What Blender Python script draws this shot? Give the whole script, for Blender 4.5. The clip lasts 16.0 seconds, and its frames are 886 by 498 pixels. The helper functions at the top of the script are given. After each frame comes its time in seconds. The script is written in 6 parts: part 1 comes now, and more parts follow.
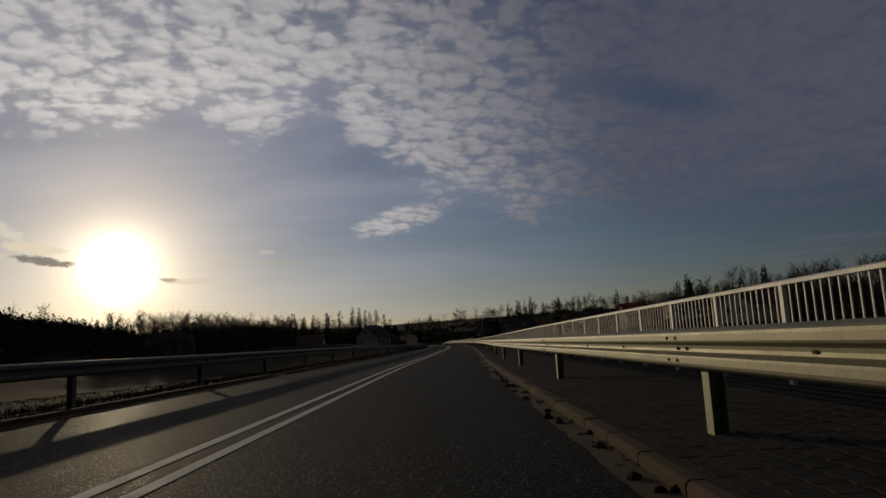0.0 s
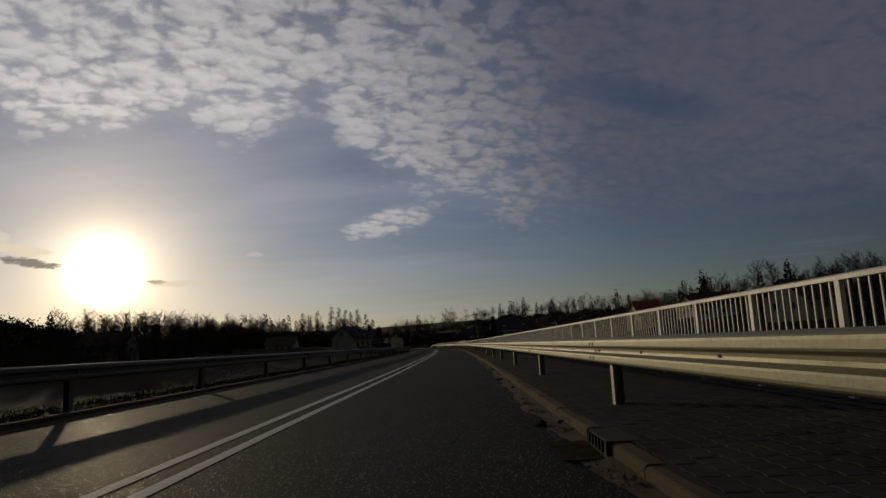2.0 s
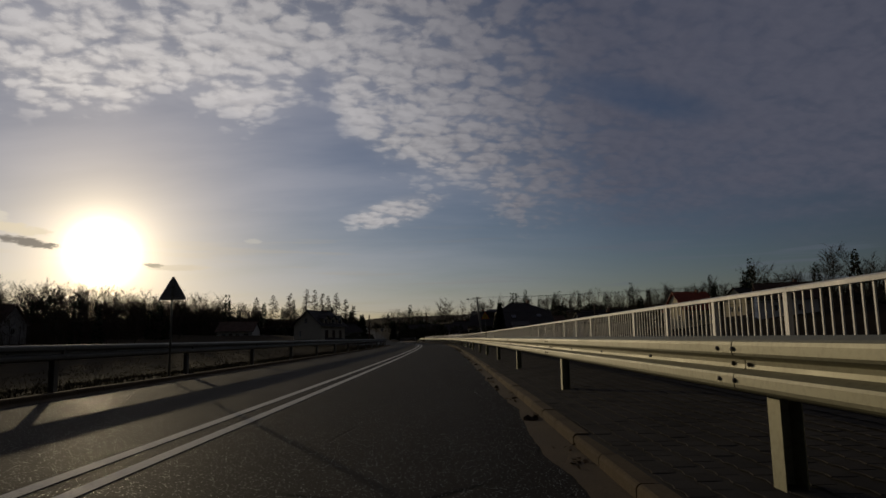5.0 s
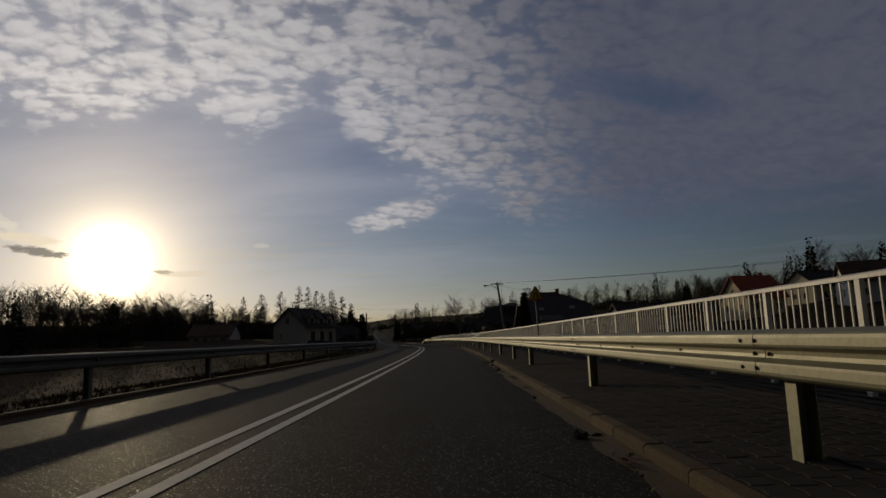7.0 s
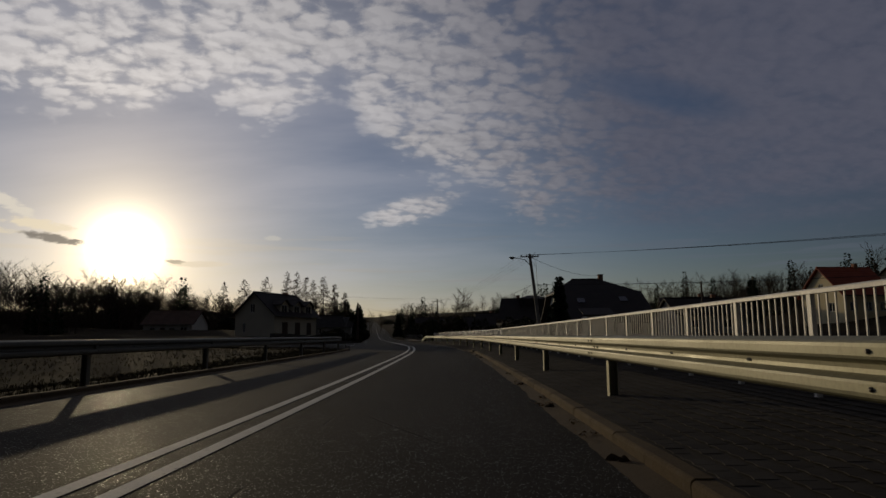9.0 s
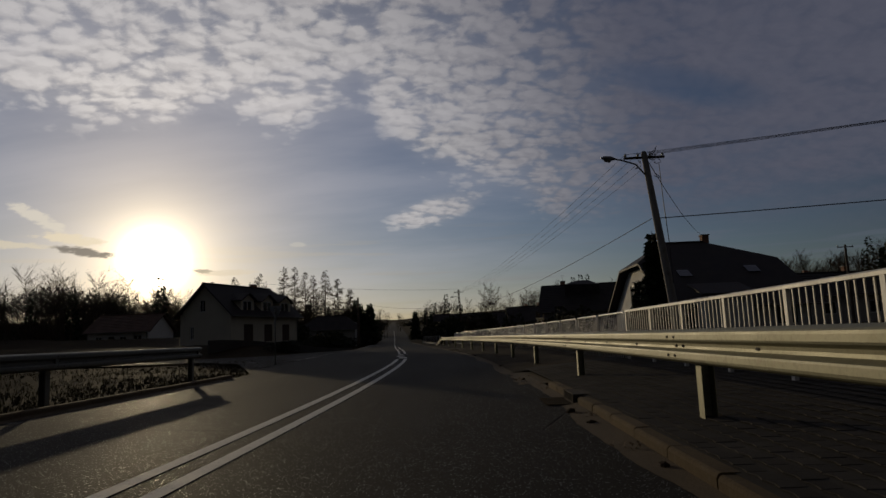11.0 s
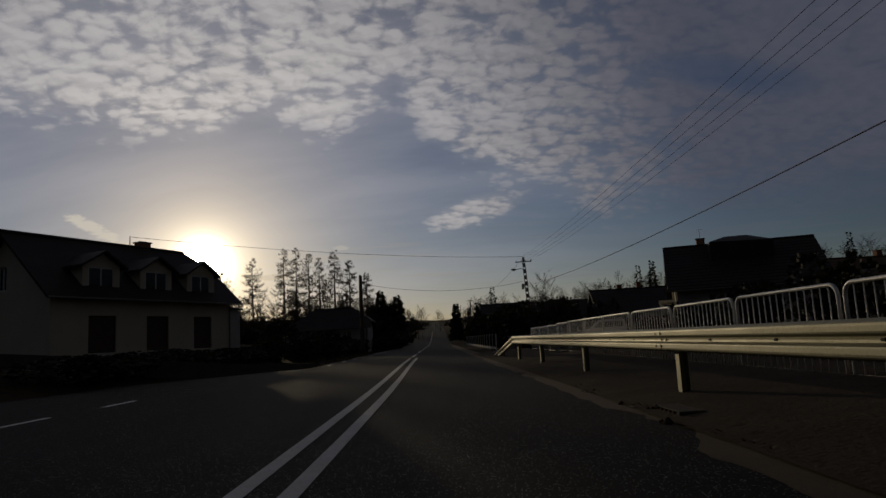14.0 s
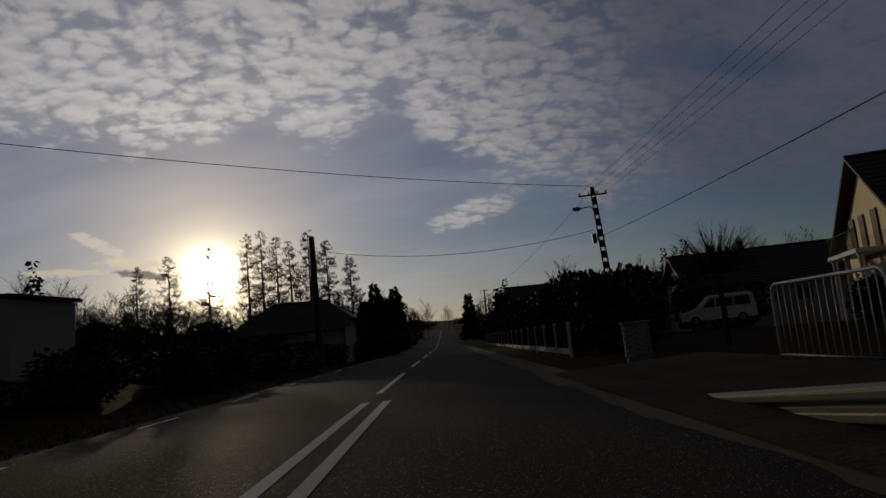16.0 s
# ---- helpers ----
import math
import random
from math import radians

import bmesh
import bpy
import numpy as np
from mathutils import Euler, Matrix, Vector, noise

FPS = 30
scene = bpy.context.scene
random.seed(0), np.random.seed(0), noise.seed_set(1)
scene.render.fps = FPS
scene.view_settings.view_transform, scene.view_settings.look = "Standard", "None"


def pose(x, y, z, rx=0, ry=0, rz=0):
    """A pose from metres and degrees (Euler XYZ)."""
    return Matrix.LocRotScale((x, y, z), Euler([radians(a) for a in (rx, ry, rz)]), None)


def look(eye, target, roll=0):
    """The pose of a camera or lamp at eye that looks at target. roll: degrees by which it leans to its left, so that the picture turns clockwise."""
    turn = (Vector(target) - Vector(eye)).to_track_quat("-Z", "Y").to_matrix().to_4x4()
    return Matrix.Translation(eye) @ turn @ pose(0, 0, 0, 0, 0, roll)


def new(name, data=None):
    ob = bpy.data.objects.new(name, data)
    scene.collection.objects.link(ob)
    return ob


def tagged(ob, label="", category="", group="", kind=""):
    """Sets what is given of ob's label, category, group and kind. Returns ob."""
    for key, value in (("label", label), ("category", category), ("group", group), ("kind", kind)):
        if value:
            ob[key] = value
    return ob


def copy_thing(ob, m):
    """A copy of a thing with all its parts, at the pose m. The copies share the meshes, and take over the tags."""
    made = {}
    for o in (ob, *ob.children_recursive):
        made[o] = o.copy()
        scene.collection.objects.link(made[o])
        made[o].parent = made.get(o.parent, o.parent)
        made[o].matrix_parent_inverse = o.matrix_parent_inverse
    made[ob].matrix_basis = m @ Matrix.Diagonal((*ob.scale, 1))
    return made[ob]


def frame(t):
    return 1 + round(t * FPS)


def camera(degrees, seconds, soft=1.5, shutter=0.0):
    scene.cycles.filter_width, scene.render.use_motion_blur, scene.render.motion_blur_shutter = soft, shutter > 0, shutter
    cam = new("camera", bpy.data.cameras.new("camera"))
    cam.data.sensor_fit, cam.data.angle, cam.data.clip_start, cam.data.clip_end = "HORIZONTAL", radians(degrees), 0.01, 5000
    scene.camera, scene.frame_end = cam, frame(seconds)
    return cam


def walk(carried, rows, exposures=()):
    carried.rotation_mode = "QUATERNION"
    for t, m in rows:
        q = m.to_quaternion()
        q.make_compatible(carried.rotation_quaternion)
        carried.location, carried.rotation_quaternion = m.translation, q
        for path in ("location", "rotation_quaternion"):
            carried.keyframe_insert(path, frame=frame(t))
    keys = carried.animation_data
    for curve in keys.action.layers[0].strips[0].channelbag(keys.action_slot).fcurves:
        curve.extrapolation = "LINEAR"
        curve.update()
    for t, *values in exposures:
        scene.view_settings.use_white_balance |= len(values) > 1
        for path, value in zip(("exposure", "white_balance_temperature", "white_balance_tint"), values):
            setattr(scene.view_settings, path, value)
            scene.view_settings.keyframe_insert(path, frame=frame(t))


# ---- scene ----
cam = camera(68.0, 16.0)

PATH = [
    (0.0, 0.000, 0.000, 0.975, 98.10, 2.97, -0.04),
    (0.5, 0.108, 6.818, 1.000, 98.33, 1.62, -1.85),
    (1.0, 0.229, 13.635, 1.000, 98.24, 0.70, -0.16),
    (1.5, 0.377, 20.451, 1.000, 98.18, 0.66, -0.29),
    (2.0, 0.564, 27.264, 1.000, 98.28, 2.93, -0.97),
    (2.5, 0.803, 34.074, 1.000, 98.32, 3.12, -1.31),
    (3.0, 1.109, 40.881, 0.997, 98.07, 1.51, -1.90),
    (3.5, 1.493, 47.683, 0.987, 98.00, 1.34, -1.47),
    (4.0, 1.824, 54.450, 1.000, 97.89, 0.73, -1.21),
    (6.5, 2.713, 87.847, 1.001, 97.64, 1.59, -1.42),
    (7.0, 2.830, 94.589, 1.006, 97.74, 2.19, -0.55),
    (7.5, 3.047, 101.338, 1.005, 97.65, 1.71, -1.13),
    (8.0, 3.259, 108.078, 1.026, 97.61, 2.40, -1.41),
    (8.5, 3.478, 114.787, 0.992, 97.71, 2.62, -0.18),
    (9.0, 3.531, 121.789, 1.004, 97.51, 0.53, 0.17),
    (9.2, 3.535, 124.620, 1.001, 97.61, 1.81, -0.18),
    (11.3, 3.810, 154.918, 0.998, 97.63, 1.81, 3.26),
    (11.5, 3.648, 157.546, 1.001, 97.64, 1.49, 3.95),
    (12.0, 3.170, 164.243, 0.996, 97.82, 3.07, 3.90),
    (12.5, 2.803, 170.941, 1.001, 97.79, 2.50, 4.97),
    (13.0, 2.242, 177.653, 1.005, 97.82, 2.49, 5.07),
    (13.5, 1.651, 184.313, 1.005, 97.90, 2.67, 5.89),
    (14.0, 0.873, 190.961, 1.001, 97.84, 3.16, 6.29),
    (14.5, 0.225, 197.540, 1.006, 97.87, 2.99, 6.69),
    (15.0, -0.623, 204.076, 1.001, 97.85, 4.22, 7.54),
    (15.5, -1.465, 210.744, 1.001, 97.91, 5.95, 7.10),
    (16.0, -2.341, 217.585, 0.998, 97.92, 5.81, 7.07),
]
walk(cam, [(t, pose(x, y, z, rx, ry, rz)) for t, x, y, z, rx, ry, rz in PATH], ((0.0, -0.10), (4.0, -0.10), (8.0, 0.0), (11.5, -0.05), (12.5, -0.12), (13.5, -0.30), (16.0, -0.32)))

# ---- sky and sun ----
SUN_AZ, SUN_EL = radians(-26.1), radians(7.0)
SUN_DIR = Vector((math.sin(SUN_AZ) * math.cos(SUN_EL), math.cos(SUN_AZ) * math.cos(SUN_EL), math.sin(SUN_EL)))


class Nodes:
    """Short hands for a node tree."""

    def __init__(self, tree):
        self.t = tree
        tree.nodes.clear()

    def n(self, kind, **props):
        node = self.t.nodes.new(kind)
        for k, v in props.items():
            if k == "op":
                node.operation = v
            elif k == "blend":
                node.blend_type = v
            elif k == "sky":
                node.sky_type = v
            elif k == "feature":
                node.feature = v
            elif k == "data":
                node.data_type = v
        return node

    def put(self, socket, value):
        if hasattr(value, "is_output"):
            self.t.links.new(value, socket)
        else:
            socket.default_value = value

    def m(self, op, a, b=0.0, c=0.0, clamp=False):
        node = self.n("ShaderNodeMath", op=op)
        node.use_clamp = clamp
        self.put(node.inputs[0], a), self.put(node.inputs[1], b), self.put(node.inputs[2], c)
        return node.outputs[0]

    def step(self, x, lo, hi, to0=0.0, to1=1.0):
        node = self.n("ShaderNodeMapRange")
        node.interpolation_type = "SMOOTHSTEP"
        for i, v in enumerate((x, lo, hi, to0, to1)):
            self.put(node.inputs[i], v)
        return node.outputs[0]

    def ramp(self, x, stops, smooth=False):
        node = self.n("ShaderNodeValToRGB")
        node.color_ramp.interpolation = "EASE" if smooth else "LINEAR"
        els = node.color_ramp.elements
        while len(els) < len(stops):
            els.new(0.5)
        for e, (p, c) in zip(els, stops):
            e.position = p
            e.color = (c, c, c, 1) if isinstance(c, (int, float)) else (*c, 1)
        self.put(node.inputs[0], x)
        return node.outputs[0]

    def mix(self, fac, a, b, blend="MIX"):
        node = self.n("ShaderNodeMix", data="RGBA", blend=blend)
        self.put(node.inputs[0], fac)
        self.put(node.inputs[6], a if hasattr(a, "is_output") else (*a, 1))
        self.put(node.inputs[7], b if hasattr(b, "is_output") else (*b, 1))
        return node.outputs[2]

    def noise(self, vec, scale, detail=2.0, rough=0.5, distort=0.0):
        node = self.n("ShaderNodeTexNoise")
        self.put(node.inputs["Vector"], vec)
        for k, v in (("Scale", scale), ("Detail", detail), ("Roughness", rough), ("Distortion", distort)):
            node.inputs[k].default_value = v
        return node.outputs["Fac"]

    def voronoi(self, vec, scale, feature="F1", out="Distance", smooth=None):
        node = self.n("ShaderNodeTexVoronoi", feature=feature)
        self.put(node.inputs["Vector"], vec)
        node.inputs["Scale"].default_value = scale
        if smooth is not None:
            node.inputs["Smoothness"].default_value = smooth
        return node.outputs[out]

    def mapping(self, vec, scale=(1, 1, 1), rot=(0, 0, 0), loc=(0, 0, 0)):
        node = self.n("ShaderNodeMapping")
        self.put(node.inputs[0], vec)
        node.inputs[1].default_value, node.inputs[2].default_value, node.inputs[3].default_value = loc, rot, scale
        return node.outputs[0]


def build_world():
    world = bpy.data.worlds.new("evening_sky")
    world.use_nodes = True
    scene.world = world
    g = Nodes(world.node_tree)
    coord = g.n("ShaderNodeTexCoord").outputs["Generated"]
    sep = g.n("ShaderNodeSeparateXYZ")
    g.put(sep.inputs[0], coord)
    x, y, z = sep.outputs
    el = g.m("MULTIPLY", g.m("ARCSINE", z), 57.2958)
    az = g.m("MULTIPLY", g.m("ARCTAN2", x, y), 57.2958)
    sky = g.n("ShaderNodeTexSky", sky="NISHITA")
    sky.sun_disc, sky.sun_elevation, sky.sun_rotation = False, SUN_EL, SUN_AZ
    sky.air_density, sky.dust_density, sky.ozone_density = 1.0, 0.15, 1.6
    base = g.mix(1.0, sky.outputs[0], (SKY * 0.96, SKY, SKY * 1.33), "MULTIPLY")
    # the angle from the sun
    dot = g.n("ShaderNodeVectorMath", op="DOT_PRODUCT")
    g.put(dot.inputs[0], coord), g.put(dot.inputs[1], tuple(SUN_DIR))
    ang = g.m("MULTIPLY", g.m("ARCCOSINE", g.m("MINIMUM", dot.outputs["Value"], 1.0)), 57.2958)
    # falls off away from the sun; darkest behind, unseen, to lower the fill light
    base = g.mix(1.0, base, g.ramp(g.m("DIVIDE", ang, 120.0), [(0.15, 1.0), (0.5, 0.58), (0.8, 0.12), (1.0, 0.09)]), "MULTIPLY")
    # a cloud sheet seen in perspective
    zz = g.m("ADD", g.m("MAXIMUM", z, 0.0), 0.26)
    flat = g.n("ShaderNodeCombineXYZ")
    g.put(flat.inputs[0], g.m("DIVIDE", x, zz)), g.put(flat.inputs[1], g.m("DIVIDE", y, zz))
    flat = flat.outputs[0]
    warp = g.n("ShaderNodeTexNoise")
    warp.inputs["Scale"].default_value, warp.inputs["Detail"].default_value = 1.6, 3.0
    g.put(warp.inputs["Vector"], flat)
    bent = g.n("ShaderNodeVectorMath", op="MULTIPLY_ADD")
    g.put(bent.inputs[0], warp.outputs["Color"])
    bent.inputs[1].default_value = (0.35, 0.35, 0.0)
    g.put(bent.inputs[2], flat)
    bent = bent.outputs[0]
    # round puffs in the plane of the sheet, so that they shrink and flatten towards the horizon
    ring = g.n("ShaderNodeCombineXYZ")
    g.put(ring.inputs[0], g.m("DIVIDE", az, 1.55))
    g.put(ring.inputs[1], g.m("MULTIPLY", g.m("LOGARITHM", g.m("ADD", g.m("MAXIMUM", z, 0.0), 0.03), 2.71828), 19.0))
    curl = g.n("ShaderNodeTexNoise")
    curl.inputs["Scale"].default_value, curl.inputs["Detail"].default_value = 7.0, 3.0
    g.put(curl.inputs["Vector"], flat)

    def puff_field(shift):
        bend = g.n("ShaderNodeVectorMath", op="MULTIPLY_ADD")
        g.put(bend.inputs[0], curl.outputs["Color"])
        bend.inputs[1].default_value = (0.055, 0.055, 0.0)
        g.put(bend.inputs[2], flat)
        p = g.mapping(bend.outputs[0], (0.85, 1.0, 1), (0, 0, radians(-18)), shift)
        c = g.m("SUBTRACT", 1.0, g.m("MULTIPLY", g.voronoi(p, 20.0, "SMOOTH_F1", smooth=0.35), 1.35))
        small = g.m("SUBTRACT", 1.0, g.m("MULTIPLY", g.voronoi(p, 42.0, "SMOOTH_F1", smooth=0.3), 1.35))
        f_ = g.noise(p, 21.0, 7.0, 0.68)
        return g.m("ADD", g.m("ADD", g.m("MULTIPLY", c, 0.50), g.m("MULTIPLY", small, 0.22)), g.m("MULTIPLY", f_, 0.82)), f_
    puff, fine = puff_field((0, 0, 0))
    lee, _ = puff_field((0.006, -0.011, 0))
    relief = g.step(g.m("SUBTRACT", puff, lee), -0.15, 0.15)
    broad = g.noise(g.mapping(bent, (0.7, 1.0, 1.0), (0, 0, radians(-30))), 1.5, 3.0, 0.55)
    drifts = g.noise(g.mapping(ring.outputs[0], (1.0, 1.6, 1.0), (0, 0, radians(28))), 0.28, 3.0, 0.55)
    broad = g.m("ADD", g.m("MULTIPLY", broad, 0.5), g.m("MULTIPLY", drifts, 0.5))
    # where the sheet ends towards the horizon, by azimuth from -45 to 45 degrees
    low = g.m("MULTIPLY", g.ramp(g.m("DIVIDE", g.m("ADD", az, 45.0), 90.0),
        [(0.0, 0.57), (0.12, 0.575), (0.215, 0.555), (0.245, 0.625), (0.275, 0.615), (0.33, 0.585), (0.37, 0.66), (0.395, 0.71), (0.42, 0.60), (0.458, 0.50), (0.50, 0.435), (0.545, 0.41), (0.59, 0.29), (0.65, 0.265), (0.82, 0.25), (1.0, 0.22)]), 30.0)
    wob = g.m("MULTIPLY", g.m("SUBTRACT", broad, 0.5), 6.0)
    cover = g.step(g.m("ADD", g.m("SUBTRACT", el, low), wob), -1.8, g.step(az, 4.0, 14.0, 2.6, 5.0))
    # the long tongue under the gap
    ta = g.m("DIVIDE", g.m("ADD", az, 2.8), 4.7)
    te = g.m("DIVIDE", g.m("SUBTRACT", g.m("SUBTRACT", el, 11.0), g.m("MULTIPLY", g.m("ADD", az, 2.8), 0.24)), 1.35)
    tongue = g.step(g.m("ADD", g.m("MULTIPLY", ta, ta), g.m("MULTIPLY", te, te)), 0.2, 1.5, 1.0, 0.0)
    cover = g.m("MAXIMUM", cover, g.m("MULTIPLY", tongue, 0.95))
    # blue gap inside the sheet
    ga = g.m("DIVIDE", g.m("SUBTRACT", az, 19.0), 7.5)
    ge = g.m("DIVIDE", g.m("ADD", g.m("SUBTRACT", el, 19.6), g.m("MULTIPLY", g.m("SUBTRACT", az, 19.0), 0.33)), 1.6)
    gap = g.step(g.m("ADD", g.m("MULTIPLY", ga, ga), g.m("MULTIPLY", ge, ge)), 0.0, 1.3, 1.0, 0.0)
    # dense soft cloud also added over the unseen sky, overhead and behind
    right = g.m("MAXIMUM", g.step(az, 4.0, 24.0), g.m("MAXIMUM", g.step(ang, 62.0, 80.0), g.step(el, 32.0, 50.0)))
    crisp = g.step(g.m("ADD", puff, g.m("MULTIPLY", g.m("SUBTRACT", broad, 0.5), 1.1)), g.m("SUBTRACT", 0.84, g.m("MULTIPLY", cover, 0.50)), g.m("SUBTRACT", 1.10, g.m("MULTIPLY", cover, 0.42)))
    soft = g.m("ADD", g.m("MULTIPLY", g.step(g.m("ADD", broad, g.m("MULTIPLY", fine, 0.25)), 0.35, 0.75), 0.45), 0.5)
    crisp = g.m("ADD", g.m("MULTIPLY", crisp, 0.68), g.m("MULTIPLY", cover, 0.32))
    dens = g.n("ShaderNodeMix")
    g.put(dens.inputs[0], g.m("MULTIPLY", right, 0.85)), g.put(dens.inputs[2], crisp), g.put(dens.inputs[3], soft)
    dens = g.m("MULTIPLY", g.m("MULTIPLY", dens.outputs[0], cover), g.m("SUBTRACT", 1.0, g.m("MULTIPLY", gap, 0.60)))
    # clouds overhead and behind, out of view, are darkened to cut ambient light
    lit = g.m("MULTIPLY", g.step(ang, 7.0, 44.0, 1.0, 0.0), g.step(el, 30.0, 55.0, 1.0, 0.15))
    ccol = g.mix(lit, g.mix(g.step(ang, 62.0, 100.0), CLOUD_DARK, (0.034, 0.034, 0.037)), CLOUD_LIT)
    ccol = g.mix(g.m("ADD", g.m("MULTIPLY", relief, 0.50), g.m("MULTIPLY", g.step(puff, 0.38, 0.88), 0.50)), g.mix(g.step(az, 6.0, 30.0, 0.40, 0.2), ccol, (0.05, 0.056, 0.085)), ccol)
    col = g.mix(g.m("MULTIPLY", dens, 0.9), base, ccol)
    # a thin milky veil below the sheet, on the sun's side
    veil = g.m("MULTIPLY", g.m("MULTIPLY", g.step(ang, 14.0, 46.0, 1.0, 0.0), g.step(g.noise(g.mapping(flat, (0.5, 1.6, 1.0)), 1.5, 5.0, 0.6), 0.3, 0.68, 0.2, 1.0)), 0.75)
    col = g.mix(veil, col, g.mix(0.5, col, (0.40, 0.40, 0.45)))
    # thin bars of cloud low in the sky
    bars = g.noise(g.mapping(coord, (1.0, 1.0, 16.0)), 5.0, 3.0, 0.5)
    bars = g.m("MULTIPLY", g.step(bars, 0.56, 0.70), g.m("MULTIPLY", g.step(el, 1.0, 4.0), g.step(el, 7.0, 11.0, 1.0, 0.0)))
    col = g.mix(g.m("MULTIPLY", bars, 0.35), col, g.mix(lit, (0.10, 0.115, 0.15), (0.36, 0.33, 0.28)))
    # hazy light round the low sun
    def glow(width, colour, power):
        e = g.m("EXPONENT", g.m("MULTIPLY", g.m("POWER", g.m("DIVIDE", ang, width), power), -1.0))
        return g.mix(1.0, e, colour, "MULTIPLY")
    for width, colour, power in GLOWS:
        col = g.mix(1.0, col, glow(width, colour, power), "ADD")
    # single small clouds near the sun: azimuth, elevation, half width, half height, tilt, colour, cover
    for a0, e0, ra, re, tilt, colour, amount in ((-32.0, 8.5, 2.4, 0.42, -0.10, (0.85, 0.72, 0.50), 0.7), (-31.0, 7.5, 2.1, 0.36, -0.14, (0.17, 0.15, 0.125), 0.85), (-22.5, 6.1, 0.8, 0.2, 0.0, (0.30, 0.26, 0.19), 0.75), (-20.4, 6.0, 2.4, 0.25, 0.03, (0.72, 0.60, 0.42), 0.5),
                                                 (-34.2, 10.0, 2.0, 0.55, -0.45, (0.80, 0.72, 0.58), 0.6), (-14.8, 8.3, 0.75, 0.22, 0.0, (0.55, 0.52, 0.46), 0.6), (-36.5, 7.9, 3.0, 0.3, 0.0, (0.80, 0.68, 0.46), 0.5)):
        da = g.m("DIVIDE", g.m("SUBTRACT", az, a0), ra)
        de = g.m("DIVIDE", g.m("SUBTRACT", g.m("SUBTRACT", el, e0), g.m("MULTIPLY", g.m("SUBTRACT", az, a0), tilt)), re)
        r2 = g.m("ADD", g.m("MULTIPLY", da, da), g.m("MULTIPLY", de, de))
        body = g.step(g.m("ADD", r2, g.m("MULTIPLY", g.m("SUBTRACT", fine, 0.5), 4.0)), 0.3, 1.3, amount, 0.0)
        col = g.mix(body, col, colour)
    haze = g.m("MULTIPLY", g.step(el, 0.0, 9.0, 1.0, 0.0), g.step(ang, 8.0, 60.0, 1.0, 0.12))
    col = g.mix(haze, col, g.mix(1.0, col, HAZE, "ADD"))
    out = g.n("ShaderNodeOutputWorld")
    back = g.n("ShaderNodeBackground")
    g.put(back.inputs[0], col)
    back.inputs[1].default_value = 1.0
    g.put(out.inputs[0], back.outputs[0])


SKY = 0.036
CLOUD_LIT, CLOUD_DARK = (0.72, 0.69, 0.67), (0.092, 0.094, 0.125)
GLOWS = [(1.22, (30.0, 26.0, 19.0), 2.0), (2.3, (1.3, 1.1, 0.75), 1.7), (3.6, (1.5, 1.15, 0.62), 1.0), (15.0, (0.20, 0.165, 0.13), 1.3)]
HAZE = (0.07, 0.055, 0.03)
build_world()

sun = new("sun", bpy.data.lights.new("sun", "SUN"))
sun.data.energy, sun.data.angle, sun.data.color = 0.8, radians(0.53), (1.0, 0.80, 0.50)
sun.matrix_world = look(SUN_DIR * 100, (0, 0, 0))

# ---- materials ----
def surface(name, colours, rough=0.8, metal=0.0, scale=3.0, fine=40.0, bump=0.3, dist=0.01, spec=0.5, vary=0.0, coords="Object", stretch=(1, 1, 1), island=False, wear=None):
    """A procedural surface: two or three colours mixed at two scales, with relief. vary: change of tone from object to object."""
    m = bpy.data.materials.new(name)
    m.use_nodes = True
    g = Nodes(m.node_tree)
    vec = g.n("ShaderNodeTexCoord").outputs[coords] if coords == "Object" else g.n("ShaderNodeNewGeometry").outputs["Position"]
    vec = g.mapping(vec, stretch)
    a = g.noise(vec, scale, 4.0, 0.55)
    b = g.noise(vec, fine, 3.0, 0.6)
    col = g.mix(g.step(a, 0.35, 0.68), colours[0], colours[1])
    col = g.mix(g.m("MULTIPLY", g.step(b, 0.4, 0.75), 0.6), col, colours[-1])
    if wear:
        col = g.mix(g.m("MULTIPLY", g.step(g.noise(vec, wear[1], 5.0, 0.7), 0.58, 0.70), wear[2]), col, wear[0])
    if vary:
        rnd = g.n("ShaderNodeNewGeometry").outputs["Random Per Island"] if island else g.n("ShaderNodeObjectInfo").outputs["Random"]
        hsv = g.n("ShaderNodeHueSaturation")
        g.put(hsv.inputs["Value"], g.m("ADD", g.m("MULTIPLY", rnd, vary * 2), 1.0 - vary))
        g.put(hsv.inputs["Color"], col)
        col = hsv.outputs[0]
    bsdf = g.n("ShaderNodeBsdfPrincipled")
    g.put(bsdf.inputs["Base Color"], col)
    g.put(bsdf.inputs["Roughness"], g.m("ADD", g.m("MULTIPLY", g.m("SUBTRACT", a, 0.5), 0.3), rough, clamp=True))
    bsdf.inputs["Metallic"].default_value, bsdf.inputs["Specular IOR Level"].default_value = metal, spec
    if bump:
        bn = g.n("ShaderNodeBump")
        bn.inputs["Strength"].default_value, bn.inputs["Distance"].default_value = bump, dist
        g.put(bn.inputs["Height"], g.m("ADD", g.m("MULTIPLY", b, 0.7), a))
        g.put(bsdf.inputs["Normal"], bn.outputs[0])
    out = g.n("ShaderNodeOutputMaterial")
    g.put(out.inputs[0], bsdf.outputs[0])
    return m


